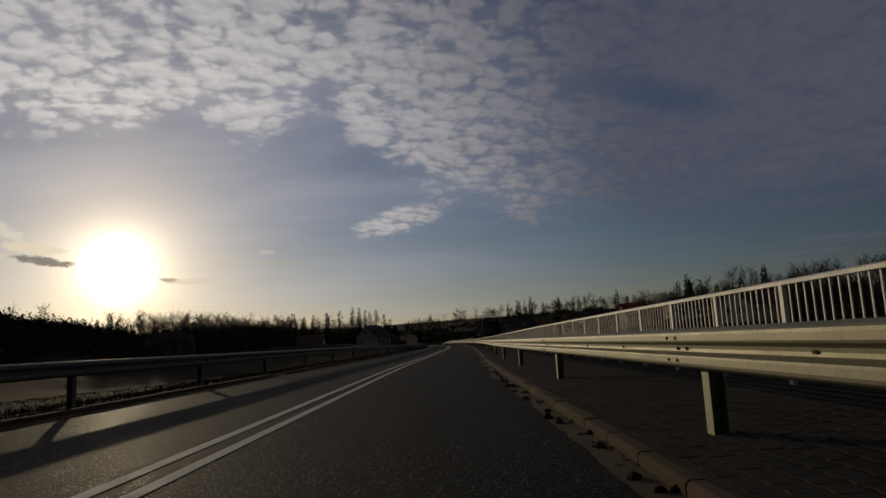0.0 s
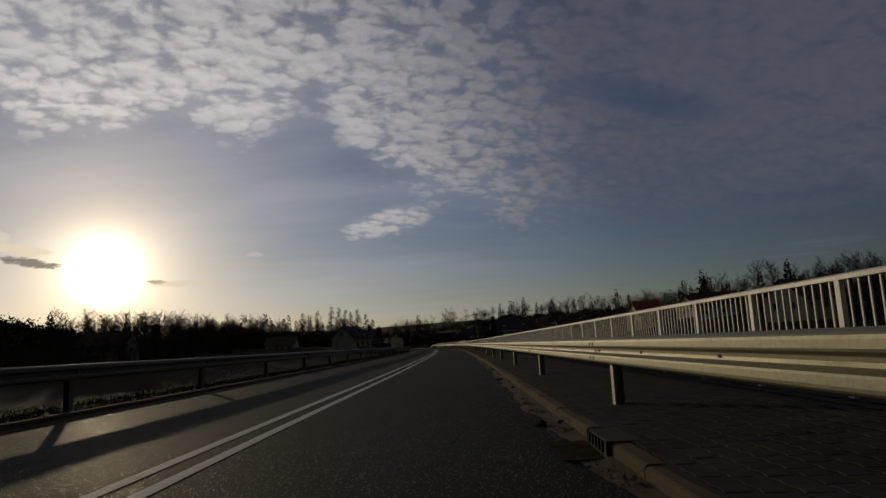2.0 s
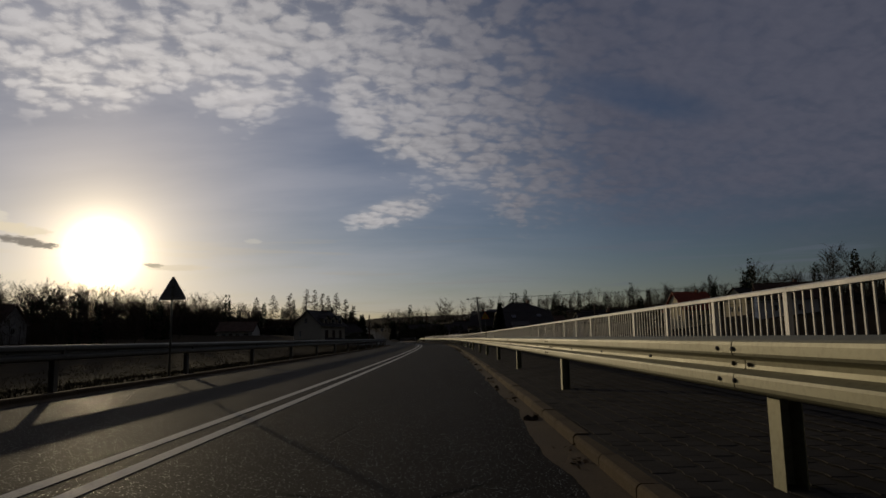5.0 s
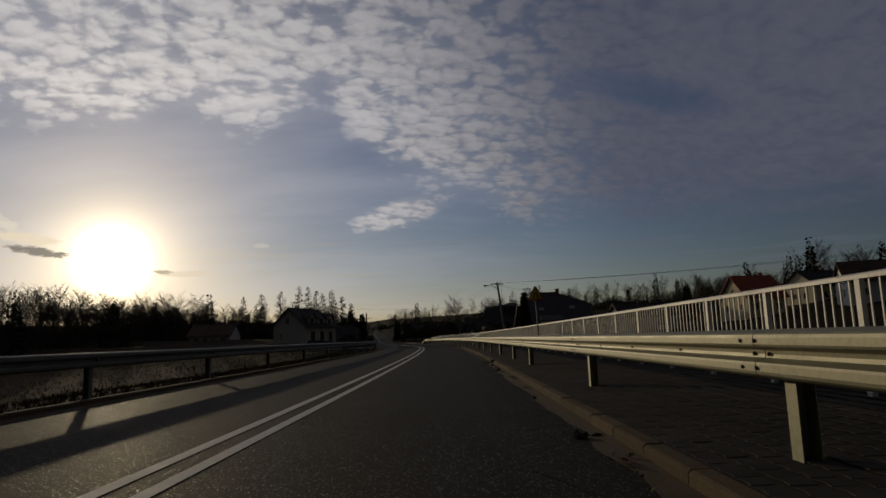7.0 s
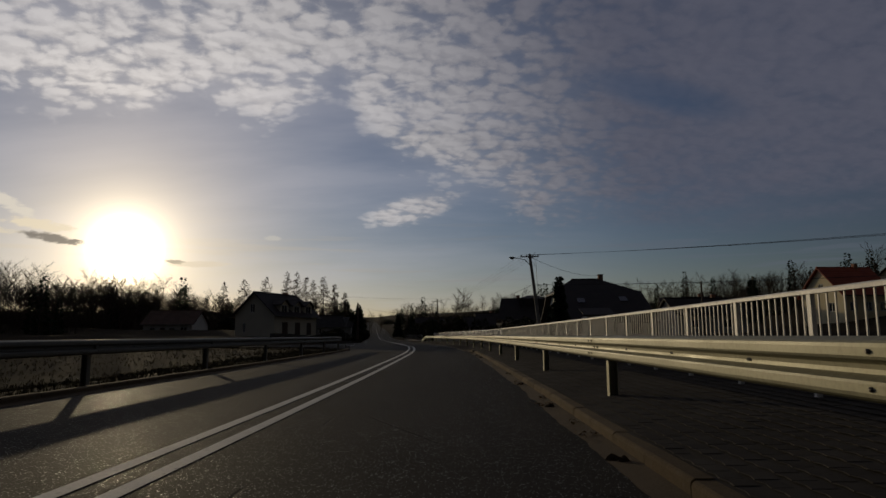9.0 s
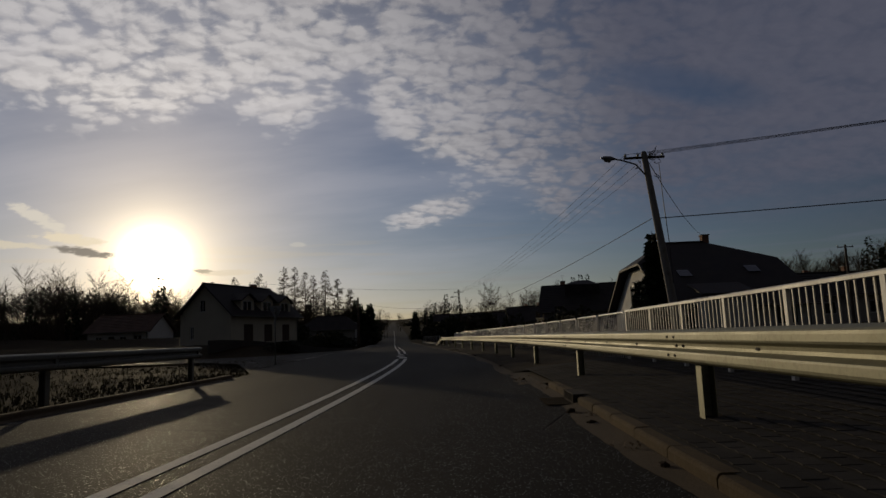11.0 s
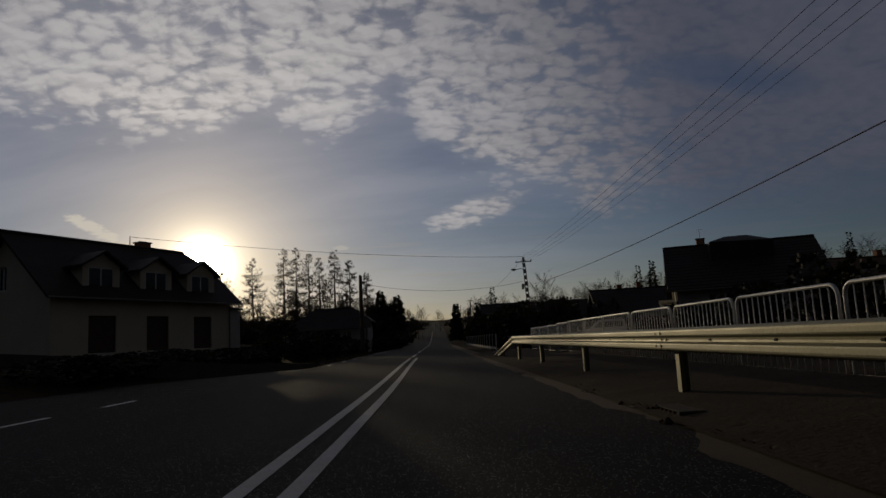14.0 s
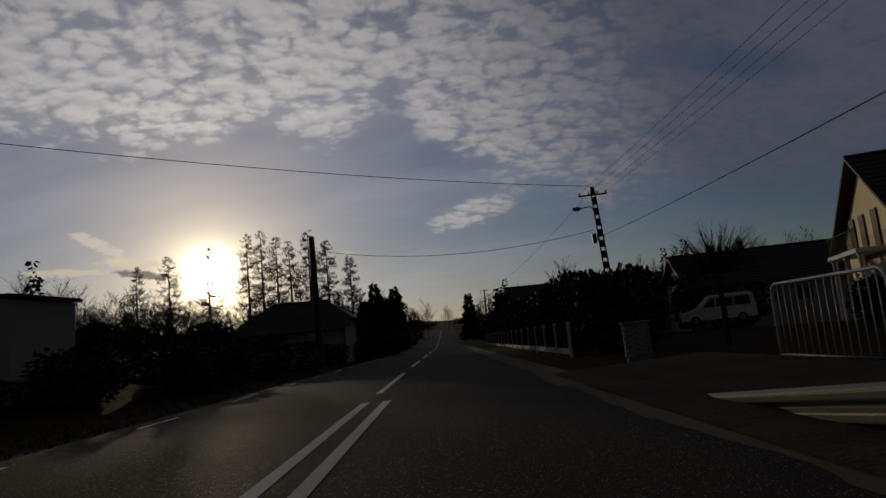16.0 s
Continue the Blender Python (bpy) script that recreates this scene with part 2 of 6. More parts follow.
def asphalt():
    """Worn asphalt: dark binder, single pale and glinting stones, long wheel tracks, patches and fine cracks."""
    m = bpy.data.materials.new("asphalt")
    m.use_nodes = True
    g = Nodes(m.node_tree)
    pos = g.n("ShaderNodeNewGeometry").outputs["Position"]
    broad = g.noise(g.mapping(pos, (0.9, 0.06, 1.0)), 0.8, 4.0, 0.6)
    patch = g.noise(pos, 0.45, 5.0, 0.65)
    grain = g.noise(pos, 60.0, 3.0, 0.7)
    stone = g.voronoi(pos, 70.0)
    pick = g.n("ShaderNodeSeparateColor")
    g.put(pick.inputs[0], g.voronoi(pos, 70.0, out="Color"))
    pale = g.m("MULTIPLY", g.step(pick.outputs[0], 0.80, 0.96), g.step(stone, 0.25, 0.5, 1.0, 0.0))
    col = g.mix(g.step(g.m("ADD", g.m("MULTIPLY", broad, 0.6), g.m("MULTIPLY", patch, 0.4)), 0.35, 0.65), (0.021, 0.0185, 0.0155), (0.036, 0.032, 0.026))
    col = g.mix(g.m("MULTIPLY", g.step(grain, 0.35, 0.7), 0.6), col, (0.044, 0.041, 0.037))
    col = g.mix(g.m("MULTIPLY", pale, 0.55), col, (0.15, 0.14, 0.12))
    crack = g.voronoi(g.mapping(g.mix(0.12, pos, g.n("ShaderNodeTexNoise").outputs["Color"]), (1, 0.6, 1)), 0.35, "DISTANCE_TO_EDGE")
    crack = g.m("MULTIPLY", g.step(crack, 0.0, 0.006, 1.0, 0.0), g.step(patch, 0.48, 0.6))
    col = g.mix(crack, col, (0.010, 0.010, 0.009))
    b = g.n("ShaderNodeBsdfPrincipled")
    g.put(b.inputs["Base Color"], col)
    g.put(b.inputs["Roughness"], g.m("SUBTRACT", 0.80, g.m("MULTIPLY", pale, 0.50)))
    g.put(b.inputs["Specular IOR Level"], g.m("ADD", 0.03, g.m("MULTIPLY", pale, 0.9)))
    bn = g.n("ShaderNodeBump")
    bn.inputs["Strength"].default_value, bn.inputs["Distance"].default_value = 0.8, 0.006
    g.put(bn.inputs["Height"], g.m("SUBTRACT", g.m("ADD", grain, g.m("MULTIPLY", stone, -0.8)), g.m("MULTIPLY", crack, 2.0)))
    g.put(b.inputs["Normal"], bn.outputs[0])
    o = g.n("ShaderNodeOutputMaterial")
    g.put(o.inputs[0], b.outputs[0])
    return m


ASPHALT = asphalt()
ROAD_PAINT = surface("road_paint", [(0.56, 0.545, 0.49), (0.64, 0.625, 0.57), (0.42, 0.41, 0.37)], 0.8, 0, 3.0, 60.0, 0.5, 0.004, coords="World", wear=((0.12, 0.115, 0.11), 14.0, 0.7))
KERB = surface("kerb_concrete", [(0.125, 0.092, 0.055), (0.155, 0.115, 0.068), (0.085, 0.062, 0.036)], 0.95, 0, 2.0, 45.0, 0.5, 0.006, 0.08, vary=0.18, wear=((0.16, 0.13, 0.09), 6.0, 0.6))
SAND = surface("gutter_sand", [(0.090, 0.063, 0.036), (0.115, 0.082, 0.048), (0.058, 0.041, 0.024)], 0.95, 0, 1.3, 50.0, 0.8, 0.01, 0.2, coords="World")
PAVER = surface("paving_stone", [(0.062, 0.056, 0.048), (0.082, 0.074, 0.063), (0.046, 0.041, 0.034)], 0.95, 0, 1.0, 60.0, 0.5, 0.004, 0.03, vary=0.12, island=True, coords="World")
TRODDEN = surface("trodden_soil", [(0.062, 0.049, 0.034), (0.085, 0.068, 0.048), (0.036, 0.029, 0.02)], 0.95, 0, 0.9, 16.0, 0.9, 0.03, 0.03, coords="World", wear=((0.030, 0.024, 0.016), 3.0, 0.7))
CLOD = surface("wet_earth", [(0.030, 0.021, 0.014), (0.045, 0.032, 0.020), (0.020, 0.015, 0.010)], 0.95, 0, 9.0, 60.0, 0.8, 0.01, 0.05, coords="World")
JOINT = surface("joint_sand", [(0.045, 0.038, 0.028), (0.06, 0.05, 0.037), (0.034, 0.03, 0.023)], 0.95, 0, 2.0, 70.0, 0.5, 0.004, 0.2, coords="World")
ZINC = surface("galvanised_steel", [(0.262, 0.248, 0.152), (0.322, 0.305, 0.19), (0.19, 0.176, 0.104)], 0.56, 0.25, 1.6, 26.0, 0.08, 0.002, coords="World", wear=((0.28, 0.23, 0.15), 5.0, 0.5))
# dull zinc, darkened to carry the shade of the left rail's back
ZINC_DULL = surface("dull_and_shaded_zinc", [(0.15, 0.145, 0.12), (0.20, 0.19, 0.155), (0.11, 0.10, 0.08)], 0.6, 0.3, 2.0, 30.0, 0.1, 0.002)
BOLT = surface("bolt_steel", [(0.16, 0.15, 0.12), (0.22, 0.20, 0.17), (0.12, 0.10, 0.08)], 0.6, 0.7, 4.0, 30.0, 0.1, 0.001)
RAIL_PAINT = surface("railing_paint", [(0.70, 0.67, 0.60), (0.76, 0.73, 0.66), (0.60, 0.56, 0.48)], 0.5, 0, 1.5, 30.0, 0.15, 0.002, wear=((0.30, 0.20, 0.12), 8.0, 0.35))
BARRIER_PAINT = surface("barrier_paint", [(0.62, 0.61, 0.58), (0.70, 0.69, 0.66), (0.50, 0.49, 0.46)], 0.45, 0.1, 2.0, 30.0, 0.1, 0.002, wear=((0.30, 0.22, 0.15), 9.0, 0.3))
SOIL = surface("ground_grass", [(0.030, 0.021, 0.012), (0.044, 0.031, 0.017), (0.020, 0.017, 0.009)], 0.95, 0, 0.35, 5.0, 0.8, 0.05, 0.02, coords="World", wear=((0.014, 0.012, 0.008), 0.9, 0.7))
GRASS = surface("dry_grass", [(0.060, 0.046, 0.024), (0.042, 0.038, 0.018), (0.078, 0.060, 0.032)], 0.95, 0, 0.5, 9.0, 0, 0, 0.02, coords="World")
BARK = surface("bark", [(0.065, 0.050, 0.038), (0.10, 0.080, 0.060), (0.045, 0.036, 0.028)], 0.95, 0, 1.5, 18.0, 0.6, 0.02, 0.2)
TWIG = surface("twig", [(0.075, 0.055, 0.038), (0.11, 0.083, 0.055), (0.055, 0.042, 0.03)], 0.9, 0, 0.6, 6.0, 0, 0, 0.2)
NEEDLE = surface("needles", [(0.028, 0.040, 0.018), (0.042, 0.056, 0.024), (0.020, 0.028, 0.013)], 0.8, 0, 0.7, 8.0, 0, 0, 0.25, vary=0.3, island=True)
LEAF = surface("hedge_leaf", [(0.030, 0.036, 0.017), (0.05, 0.05, 0.023), (0.05, 0.036, 0.02)], 0.8, 0, 0.5, 7.0, 0, 0, 0.25, vary=0.35, island=True)
PLASTER = surface("cream_plaster", [(0.60, 0.55, 0.43), (0.66, 0.61, 0.48), (0.52, 0.47, 0.37)], 0.9, 0, 0.5, 22.0, 0.3, 0.006, wear=((0.38, 0.33, 0.25), 1.5, 0.35))
WHITE_PLASTER = surface("white_plaster", [(0.72, 0.70, 0.64), (0.78, 0.76, 0.70), (0.64, 0.61, 0.54)], 0.9, 0, 0.5, 22.0, 0.3, 0.006, wear=((0.45, 0.42, 0.36), 1.3, 0.3))
YELLOW_PLASTER = surface("yellow_plaster", [(0.72, 0.62, 0.38), (0.76, 0.67, 0.44), (0.64, 0.54, 0.33)], 0.9, 0, 0.5, 22.0, 0.3, 0.006)
GREY_PLASTER = surface("grey_plaster", [(0.38, 0.36, 0.33), (0.44, 0.42, 0.38), (0.32, 0.30, 0.27)], 0.9, 0, 0.5, 22.0, 0.3, 0.006)
ROOF_DARK = surface("dark_roof_tile", [(0.040, 0.034, 0.031), (0.058, 0.048, 0.043), (0.030, 0.027, 0.025)], 0.65, 0, 0.8, 12.0, 0.5, 0.02, 0.12, vary=0.2)
ROOF_BROWN = surface("brown_roof_tile", [(0.10, 0.062, 0.042), (0.14, 0.085, 0.06), (0.075, 0.05, 0.036)], 0.7, 0, 0.8, 12.0, 0.5, 0.02, 0.12, vary=0.2)
ROOF_RED = surface("red_roof_tile", [(0.36, 0.085, 0.045), (0.44, 0.11, 0.06), (0.28, 0.07, 0.04)], 0.6, 0, 0.8, 12.0, 0.5, 0.02, 0.12, vary=0.2)
WOOD = surface("dark_wood", [(0.07, 0.045, 0.028), (0.11, 0.07, 0.045), (0.05, 0.033, 0.022)], 0.75, 0, 2.0, 20.0, 0.4, 0.01, stretch=(1, 1, 6))
WHITE_FRAME = surface("window_frame_paint", [(0.70, 0.69, 0.66), (0.76, 0.75, 0.72), (0.62, 0.60, 0.56)], 0.4, 0, 2.0, 20.0, 0.05, 0.001)
CONCRETE = surface("pole_concrete", [(0.30, 0.28, 0.25), (0.36, 0.34, 0.30), (0.24, 0.22, 0.19)], 0.9, 0, 1.2, 25.0, 0.5, 0.006, wear=((0.16, 0.14, 0.12), 2.0, 0.5))
CONCRETE_DARK = surface("stained_concrete", [(0.075, 0.068, 0.058), (0.10, 0.09, 0.076), (0.05, 0.046, 0.04)], 0.9, 0, 1.0, 18.0, 0.5, 0.008)
BRICK = surface("fired_brick", [(0.30, 0.15, 0.09), (0.36, 0.19, 0.12), (0.22, 0.11, 0.07)], 0.9, 0, 2.0, 30.0, 0.4, 0.006, vary=0.2)
BLACK = surface("black_plastic", [(0.02, 0.02, 0.02), (0.03, 0.03, 0.03), (0.015, 0.015, 0.015)], 0.5, 0, 2.0, 20.0, 0.05, 0.001)
CABLE = surface("cable_sheath", [(0.025, 0.025, 0.026), (0.035, 0.035, 0.036), (0.02, 0.02, 0.02)], 0.6, 0, 2.0, 20.0, 0, 0)
IRON = surface("cast_iron", [(0.05, 0.045, 0.04), (0.08, 0.065, 0.05), (0.035, 0.03, 0.028)], 0.85, 0.1, 3.0, 40.0, 0.4, 0.004, 0.08)
SIGN_YELLOW = surface("sign_yellow", [(0.70, 0.42, 0.03), (0.74, 0.46, 0.04), (0.62, 0.36, 0.03)], 0.4, 0, 2.0, 20.0, 0.03, 0.001)
SIGN_RED = surface("sign_red", [(0.50, 0.03, 0.025), (0.55, 0.04, 0.03), (0.42, 0.03, 0.025)], 0.4, 0, 2.0, 20.0, 0.03, 0.001)
SIGN_BACK = surface("sign_back", [(0.28, 0.28, 0.28), (0.33, 0.33, 0.33), (0.22, 0.22, 0.22)], 0.5, 0.5, 2.0, 20.0, 0.05, 0.001)
CAR_WHITE = surface("white_car_paint", [(0.70, 0.70, 0.69), (0.74, 0.74, 0.73), (0.64, 0.63, 0.61)], 0.25, 0, 1.0, 12.0, 0, 0)
RUBBER = surface("rubber", [(0.02, 0.02, 0.02), (0.028, 0.028, 0.028), (0.015, 0.015, 0.015)], 0.85, 0, 3.0, 30.0, 0.2, 0.003)
DEBRIS = surface("dead_leaves", [(0.13, 0.085, 0.045), (0.19, 0.13, 0.07), (0.09, 0.06, 0.035)], 0.9, 0, 3.0, 30.0, 0, 0, 0.2, vary=0.3, island=True)


def glass(name, tint, rough=0.08):
    m = bpy.data.materials.new(name)
    m.use_nodes = True
    g = Nodes(m.node_tree)
    b = g.n("ShaderNodeBsdfPrincipled")
    b.inputs["Base Color"].default_value = (*tint, 1)
    b.inputs["Roughness"].default_value, b.inputs["Specular IOR Level"].default_value = rough, 0.7
    b.inputs["Transmission Weight"].default_value = 0.25
    o = g.n("ShaderNodeOutputMaterial")
    g.put(o.inputs[0], b.outputs[0])
    return m


PANE = glass("window_glass", (0.03, 0.035, 0.045))
CAR_GLASS = glass("car_glass", (0.02, 0.022, 0.025), 0.04)
LAMP_GLASS = glass("lamp_glass", (0.45, 0.44, 0.40), 0.2)


# ---- mesh helpers ----
class Shape:
    """Collects corners and faces for one mesh."""

    def __init__(self):
        self.v, self.f, self.at, self.weld = [], [], Matrix(), False

    def add(self, verts, faces):
        k = len(self.v)
        self.v += [tuple(self.at @ Vector(p)) for p in verts]
        self.f += [tuple(i + k for i in f) for f in faces]
        return self

    def box(self, x0, y0, z0, x1, y1, z1, bevel=0.0):
        if bevel <= 0:
            return self.add([(x0, y0, z0), (x1, y0, z0), (x1, y1, z0), (x0, y1, z0), (x0, y0, z1), (x1, y0, z1), (x1, y1, z1), (x0, y1, z1)],
                            [(3, 2, 1, 0), (4, 5, 6, 7), (0, 1, 5, 4), (1, 2, 6, 5), (2, 3, 7, 6), (3, 0, 4, 7)])
        b = bevel
        def ring(i, z):
            return [(x0 + i, y0 + i, z), (x1 - i, y0 + i, z), (x1 - i, y1 - i, z), (x0 + i, y1 - i, z)]
        v = ring(b, z0) + ring(0, z0 + b) + ring(0, z1 - b) + ring(b, z1)
        f = [(3, 2, 1, 0), (12, 13, 14, 15)]
        for r in (0, 4, 8):
            f += [(r + i, r + (i + 1) % 4, r + 4 + (i + 1) % 4, r + 4 + i) for i in range(4)]
        return self.add(v, f)

    def tube(self, path, radius, sides=8, closed=True):
        """A round bar along a path; radius may be a list."""
        n = len(path)
        pts = [Vector(p) for p in path]
        rs = radius if isinstance(radius, (list, tuple)) else [radius] * n
        verts, faces = [], []
        up = None
        for i, p in enumerate(pts):
            d = (pts[min(i + 1, n - 1)] - pts[max(i - 1, 0)]).normalized()
            if up is None:
                up = d.orthogonal().normalized()
            up = (up - d * up.dot(d)).normalized() if (up - d * up.dot(d)).length > 1e-6 else d.orthogonal().normalized()
            side = d.cross(up)
            for k in range(sides):
                a = 2 * math.pi * k / sides
                verts.append(p + (up * math.cos(a) + side * math.sin(a)) * rs[i])
        for i in range(n - 1):
            for k in range(sides):
                a, b = i * sides + k, i * sides + (k + 1) % sides
                faces.append((a, b, b + sides, a + sides))
        if closed:
            faces += [tuple(range(sides - 1, -1, -1)), tuple((n - 1) * sides + k for k in range(sides))]
        return self.add(verts, faces)

    def sweep(self, profile, frames_, closed=True, caps=True):
        """A profile (list of (u, w)) carried along frames (origin, side, up)."""
        n = len(profile)
        verts = [o + s * u + w_ * w for o, s, w_ in frames_ for u, w in profile]
        faces = []
        for i in range(len(frames_) - 1):
            for k in range(n if closed else n - 1):
                a, b = i * n + k, i * n + (k + 1) % n
                faces.append((a, a + n, b + n, b))
        if caps and closed:
            faces += [tuple(range(n)), tuple((len(frames_) - 1) * n + k for k in range(n - 1, -1, -1))]
        return self.add(verts, faces)

    def prism(self, outline, z0, z1):
        """An upright prism over a flat outline of (x, y)."""
        n = len(outline)
        v = [(x, y, z0) for x, y in outline] + [(x, y, z1) for x, y in outline]
        return self.add(v, [tuple(range(n - 1, -1, -1)), tuple(range(n, 2 * n))] + [(i, (i + 1) % n, n + (i + 1) % n, n + i) for i in range(n)])

    def mesh(self, name, material, smooth=False):
        me = bpy.data.meshes.new(name)
        me.from_pydata([tuple(p) for p in self.v], [], self.f)
        if self.weld:
            bm = bmesh.new()
            bm.from_mesh(me)
            bmesh.ops.remove_doubles(bm, verts=bm.verts, dist=0.0005)
            bm.to_mesh(me)
            bm.free()
        me.materials.append(material)
        if smooth:
            me.polygons.foreach_set("use_smooth", [True] * len(me.polygons))
        me.update()
        return me


def part(name, shape, material, parent, label="", smooth=False, at=None):
    ob = new(name, shape if isinstance(shape, bpy.types.Mesh) else shape.mesh(name, material, smooth))
    ob.parent = parent
    if at is not None:
        ob.matrix_basis = at
    return tagged(ob, label)


def thing(name, label, category, at=None, group="", kind=""):
    ob = new(name)
    ob.empty_display_size = 0.2
    if at is not None:
        ob.matrix_basis = at
    return tagged(ob, label, category, group, kind)


def lone(name, shape, material, label, category, group="", kind="", smooth=False, at=None):
    ob = new(name, shape.mesh(name, material, smooth))
    if at is not None:
        ob.matrix_basis = at
    return tagged(ob, label, category, group, kind)


# ---- the line of the road ----
LINE = [(-60, -3.35), (-20, -2.95), (5, -2.58), (30, -2.05), (55, -1.02), (80, -0.15), (105, 0.60), (130, 1.13), (148, 1.27), (165, 1.15), (182, 0.30),
        (202, -1.80), (222, -4.35), (250, -7.75), (300, -13.6), (420, -27.6), (700, -60.3), (1600, -165)]


def line_x(y):
    """The middle of the double line at y: a smooth curve through LINE."""
    k = 0
    while k < len(LINE) - 2 and y > LINE[k + 1][0]:
        k += 1
    (ya, xa), (yb, xb) = LINE[k], LINE[k + 1]
    sl = lambda i: (LINE[min(i + 1, len(LINE) - 1)][1] - LINE[max(i - 1, 0)][1]) / (LINE[min(i + 1, len(LINE) - 1)][0] - LINE[max(i - 1, 0)][0])
    h = yb - ya
    u = (y - ya) / h
    return (2 * u ** 3 - 3 * u * u + 1) * xa + (u ** 3 - 2 * u * u + u) * h * sl(k) + (3 * u * u - 2 * u ** 3) * xb + (u ** 3 - u * u) * h * sl(k + 1)


def ease(a, b, v):
    u = min(1.0, max(0.0, (v - a) / (b - a)))
    return u * u * (3 - 2 * u)


def road_z(y):
    return 0.030 * max(0.0, y - 285) * ease(285, 400, y) + 0.0


def along(y, off, z=0.0):
    """The point at y, off metres to the right of the double line, z over the road; and the way ahead."""
    d = Vector((line_x(y + 0.5) - line_x(y - 0.5), 1.0, 0)).normalized()
    return Vector((line_x(y), y, road_z(y) + z)) + Vector((d.y, -d.x, 0)) * off, d


def frames_along(y0, y1, step, off, z=0.0):
    n = max(1, round((y1 - y0) / step))
    out = []
    for i in range(n + 1):
        p, d = along(y0 + (y1 - y0) * i / n, off, z)
        out.append((p, Vector((d.y, -d.x, 0)), Vector((0, 0, 1))))
    return out

# ---- ground ----
def ground_z(x, y):
    """Height of the land."""
    s = x - line_x(y)
    bank = 1 - ease(140, 180, y)
    z = road_z(y) - 0.12
    if s > 0:
        z -= bank * 1.9 * ease(7.6, 14, s)
        z += 11.0 * ease(38, 150, s) + 7.0 * ease(150, 420, s)
        z += 0.25 * ease(8, 30, s) * (1 - bank)
    else:
        z -= bank * 1.3 * ease(6.6, 16, -s)
        z += 6.5 * ease(48, 150, -s) + 8.0 * ease(150, 500, -s) + 11.0 * ease(105, 195, -s) * (1 - ease(260, 380, y))
        z += (1.15 * ease(8.5, 14, -s) * ease(203, 213, y) + 1.6 * ease(16, 30, -s) * ease(225, 250, y)) * (1 - bank)
    near = ease(9, 40, abs(s))
    z += near * (noise.noise((x * 0.012, y * 0.012, 3.1)) * 2.2 + noise.noise((x * 0.05, y * 0.05, 8.0)) * 0.35)
    z += ease(5.5, 9, abs(s)) * noise.noise((x * 0.25, y * 0.25, 1.0)) * 0.10
    return z


def spread(lo, hi, step, far, grow):
    out, v, s = [], lo, step
    while v <= hi:
        out.append(v)
        v += step
    v = hi
    while v < far:
        s *= grow
        v += s
        out.append(v)
    return out


def build_ground():
    xs = spread(0, 36, 1.2, 2600, 1.16)
    xs = [-v for v in reversed(xs[1:])] + xs
    ys = [-v for v in reversed(spread(40, 42, 1.2, 900, 1.3))] + spread(-38, 330, 2.2, 3600, 1.12)
    v, f = [], []
    for y in ys:
        c = line_x(min(y, 1500))
        for x in xs:
            v.append((x + c, y, ground_z(x + c, y)))
    n = len(xs)
    for j in range(len(ys) - 1):
        for i in range(n - 1):
            a = j * n + i
            f.append((a, a + 1, a + 1 + n, a + n))
    s = Shape()
    s.v, s.f = v, f
    lone("ground", s, SOIL, "dry brown-green grassland of early spring", "ground", kind="structure", smooth=True)


build_ground()

# ---- road ----
RIGHT_EDGE, LEFT_EDGE = 3.95, -4.45


def strip(y0, y1, step, a, b, z, za=None):
    """A flat band between two offsets."""
    s = Shape()
    fr = frames_along(y0, y1, step, 0, 0)
    za = z if za is None else za
    v, f = [], []
    for o, side, up in fr:
        v += [o + side * a + up * za, o + side * b + up * z]
    for i in range(len(fr) - 1):
        f.append((2 * i, 2 * i + 1, 2 * i + 3, 2 * i + 2))
    return s.add(v, f)


road = lone("road", strip(-60, 1300, 3.0, LEFT_EDGE - 0.1, RIGHT_EDGE + 0.1, 0.0), ASPHALT, "grey worn asphalt road with fine cracks", "road", kind="structure")
# the mouth of the side road on the left
mouth = Shape()
mouth.add([(line_x(172) - 4.2, 172, 0.004), (line_x(180) - 3.0, 180, 0.004), (line_x(200) - 3.0, 200, 0.004), (line_x(222) - 4.2, 222, 0.004), (-13.2, 212, 0.0),
           (-17.5, 207, -0.02), (-40, 203, 0.05), (-75, 196, 0.1), (-75, 188, 0.1), (-40, 194, 0.0), (-14, 192.5, -0.02), (-8.8, 186, 0.0), (-6.0, 179, 0.0)],
          [(0, 1, 12), (1, 11, 12), (1, 2, 10, 11), (2, 5, 10), (2, 3, 4, 5), (5, 6, 9, 10), (6, 7, 8, 9)])
lone("side_road", mouth, ASPHALT, "grey asphalt mouth of a side road", "road", kind="structure")


def line_mark(y0, y1, off, width, step=2.0):
    return part("line", strip(y0, y1, step, off - width / 2, off + width / 2, 0.006), ROAD_PAINT, road, "white road line")


for y0, y1 in ((-60, 183.6), (194.6, 229.7)):
    for off in (-0.09, 0.31):
        line_mark(y0, y1, off, 0.15)
for i in range(3):
    y = 184.7 + i * 3.25
    line_mark(y, y + 1.75, 0.16 if i == 0 else 0.0, 0.42 if i < 2 else 0.30, 0.9)
y = 231.8
while y < 420:
    line_mark(y, y + 9.0 if y < 240 else y + 8, -0.05, 0.14)
    y += 14.5
for y in (188.9, 192.0, 194.8, 198.0, 201.3, 204.6):
    line_mark(y, y + 1.5, -5.9 + (y - 189) * 0.02, 0.13, 0.8)
for i in range(15):
    line_mark(224 + i * 5.2, 225.7 + i * 5.2, -4.05, 0.10, 0.9)

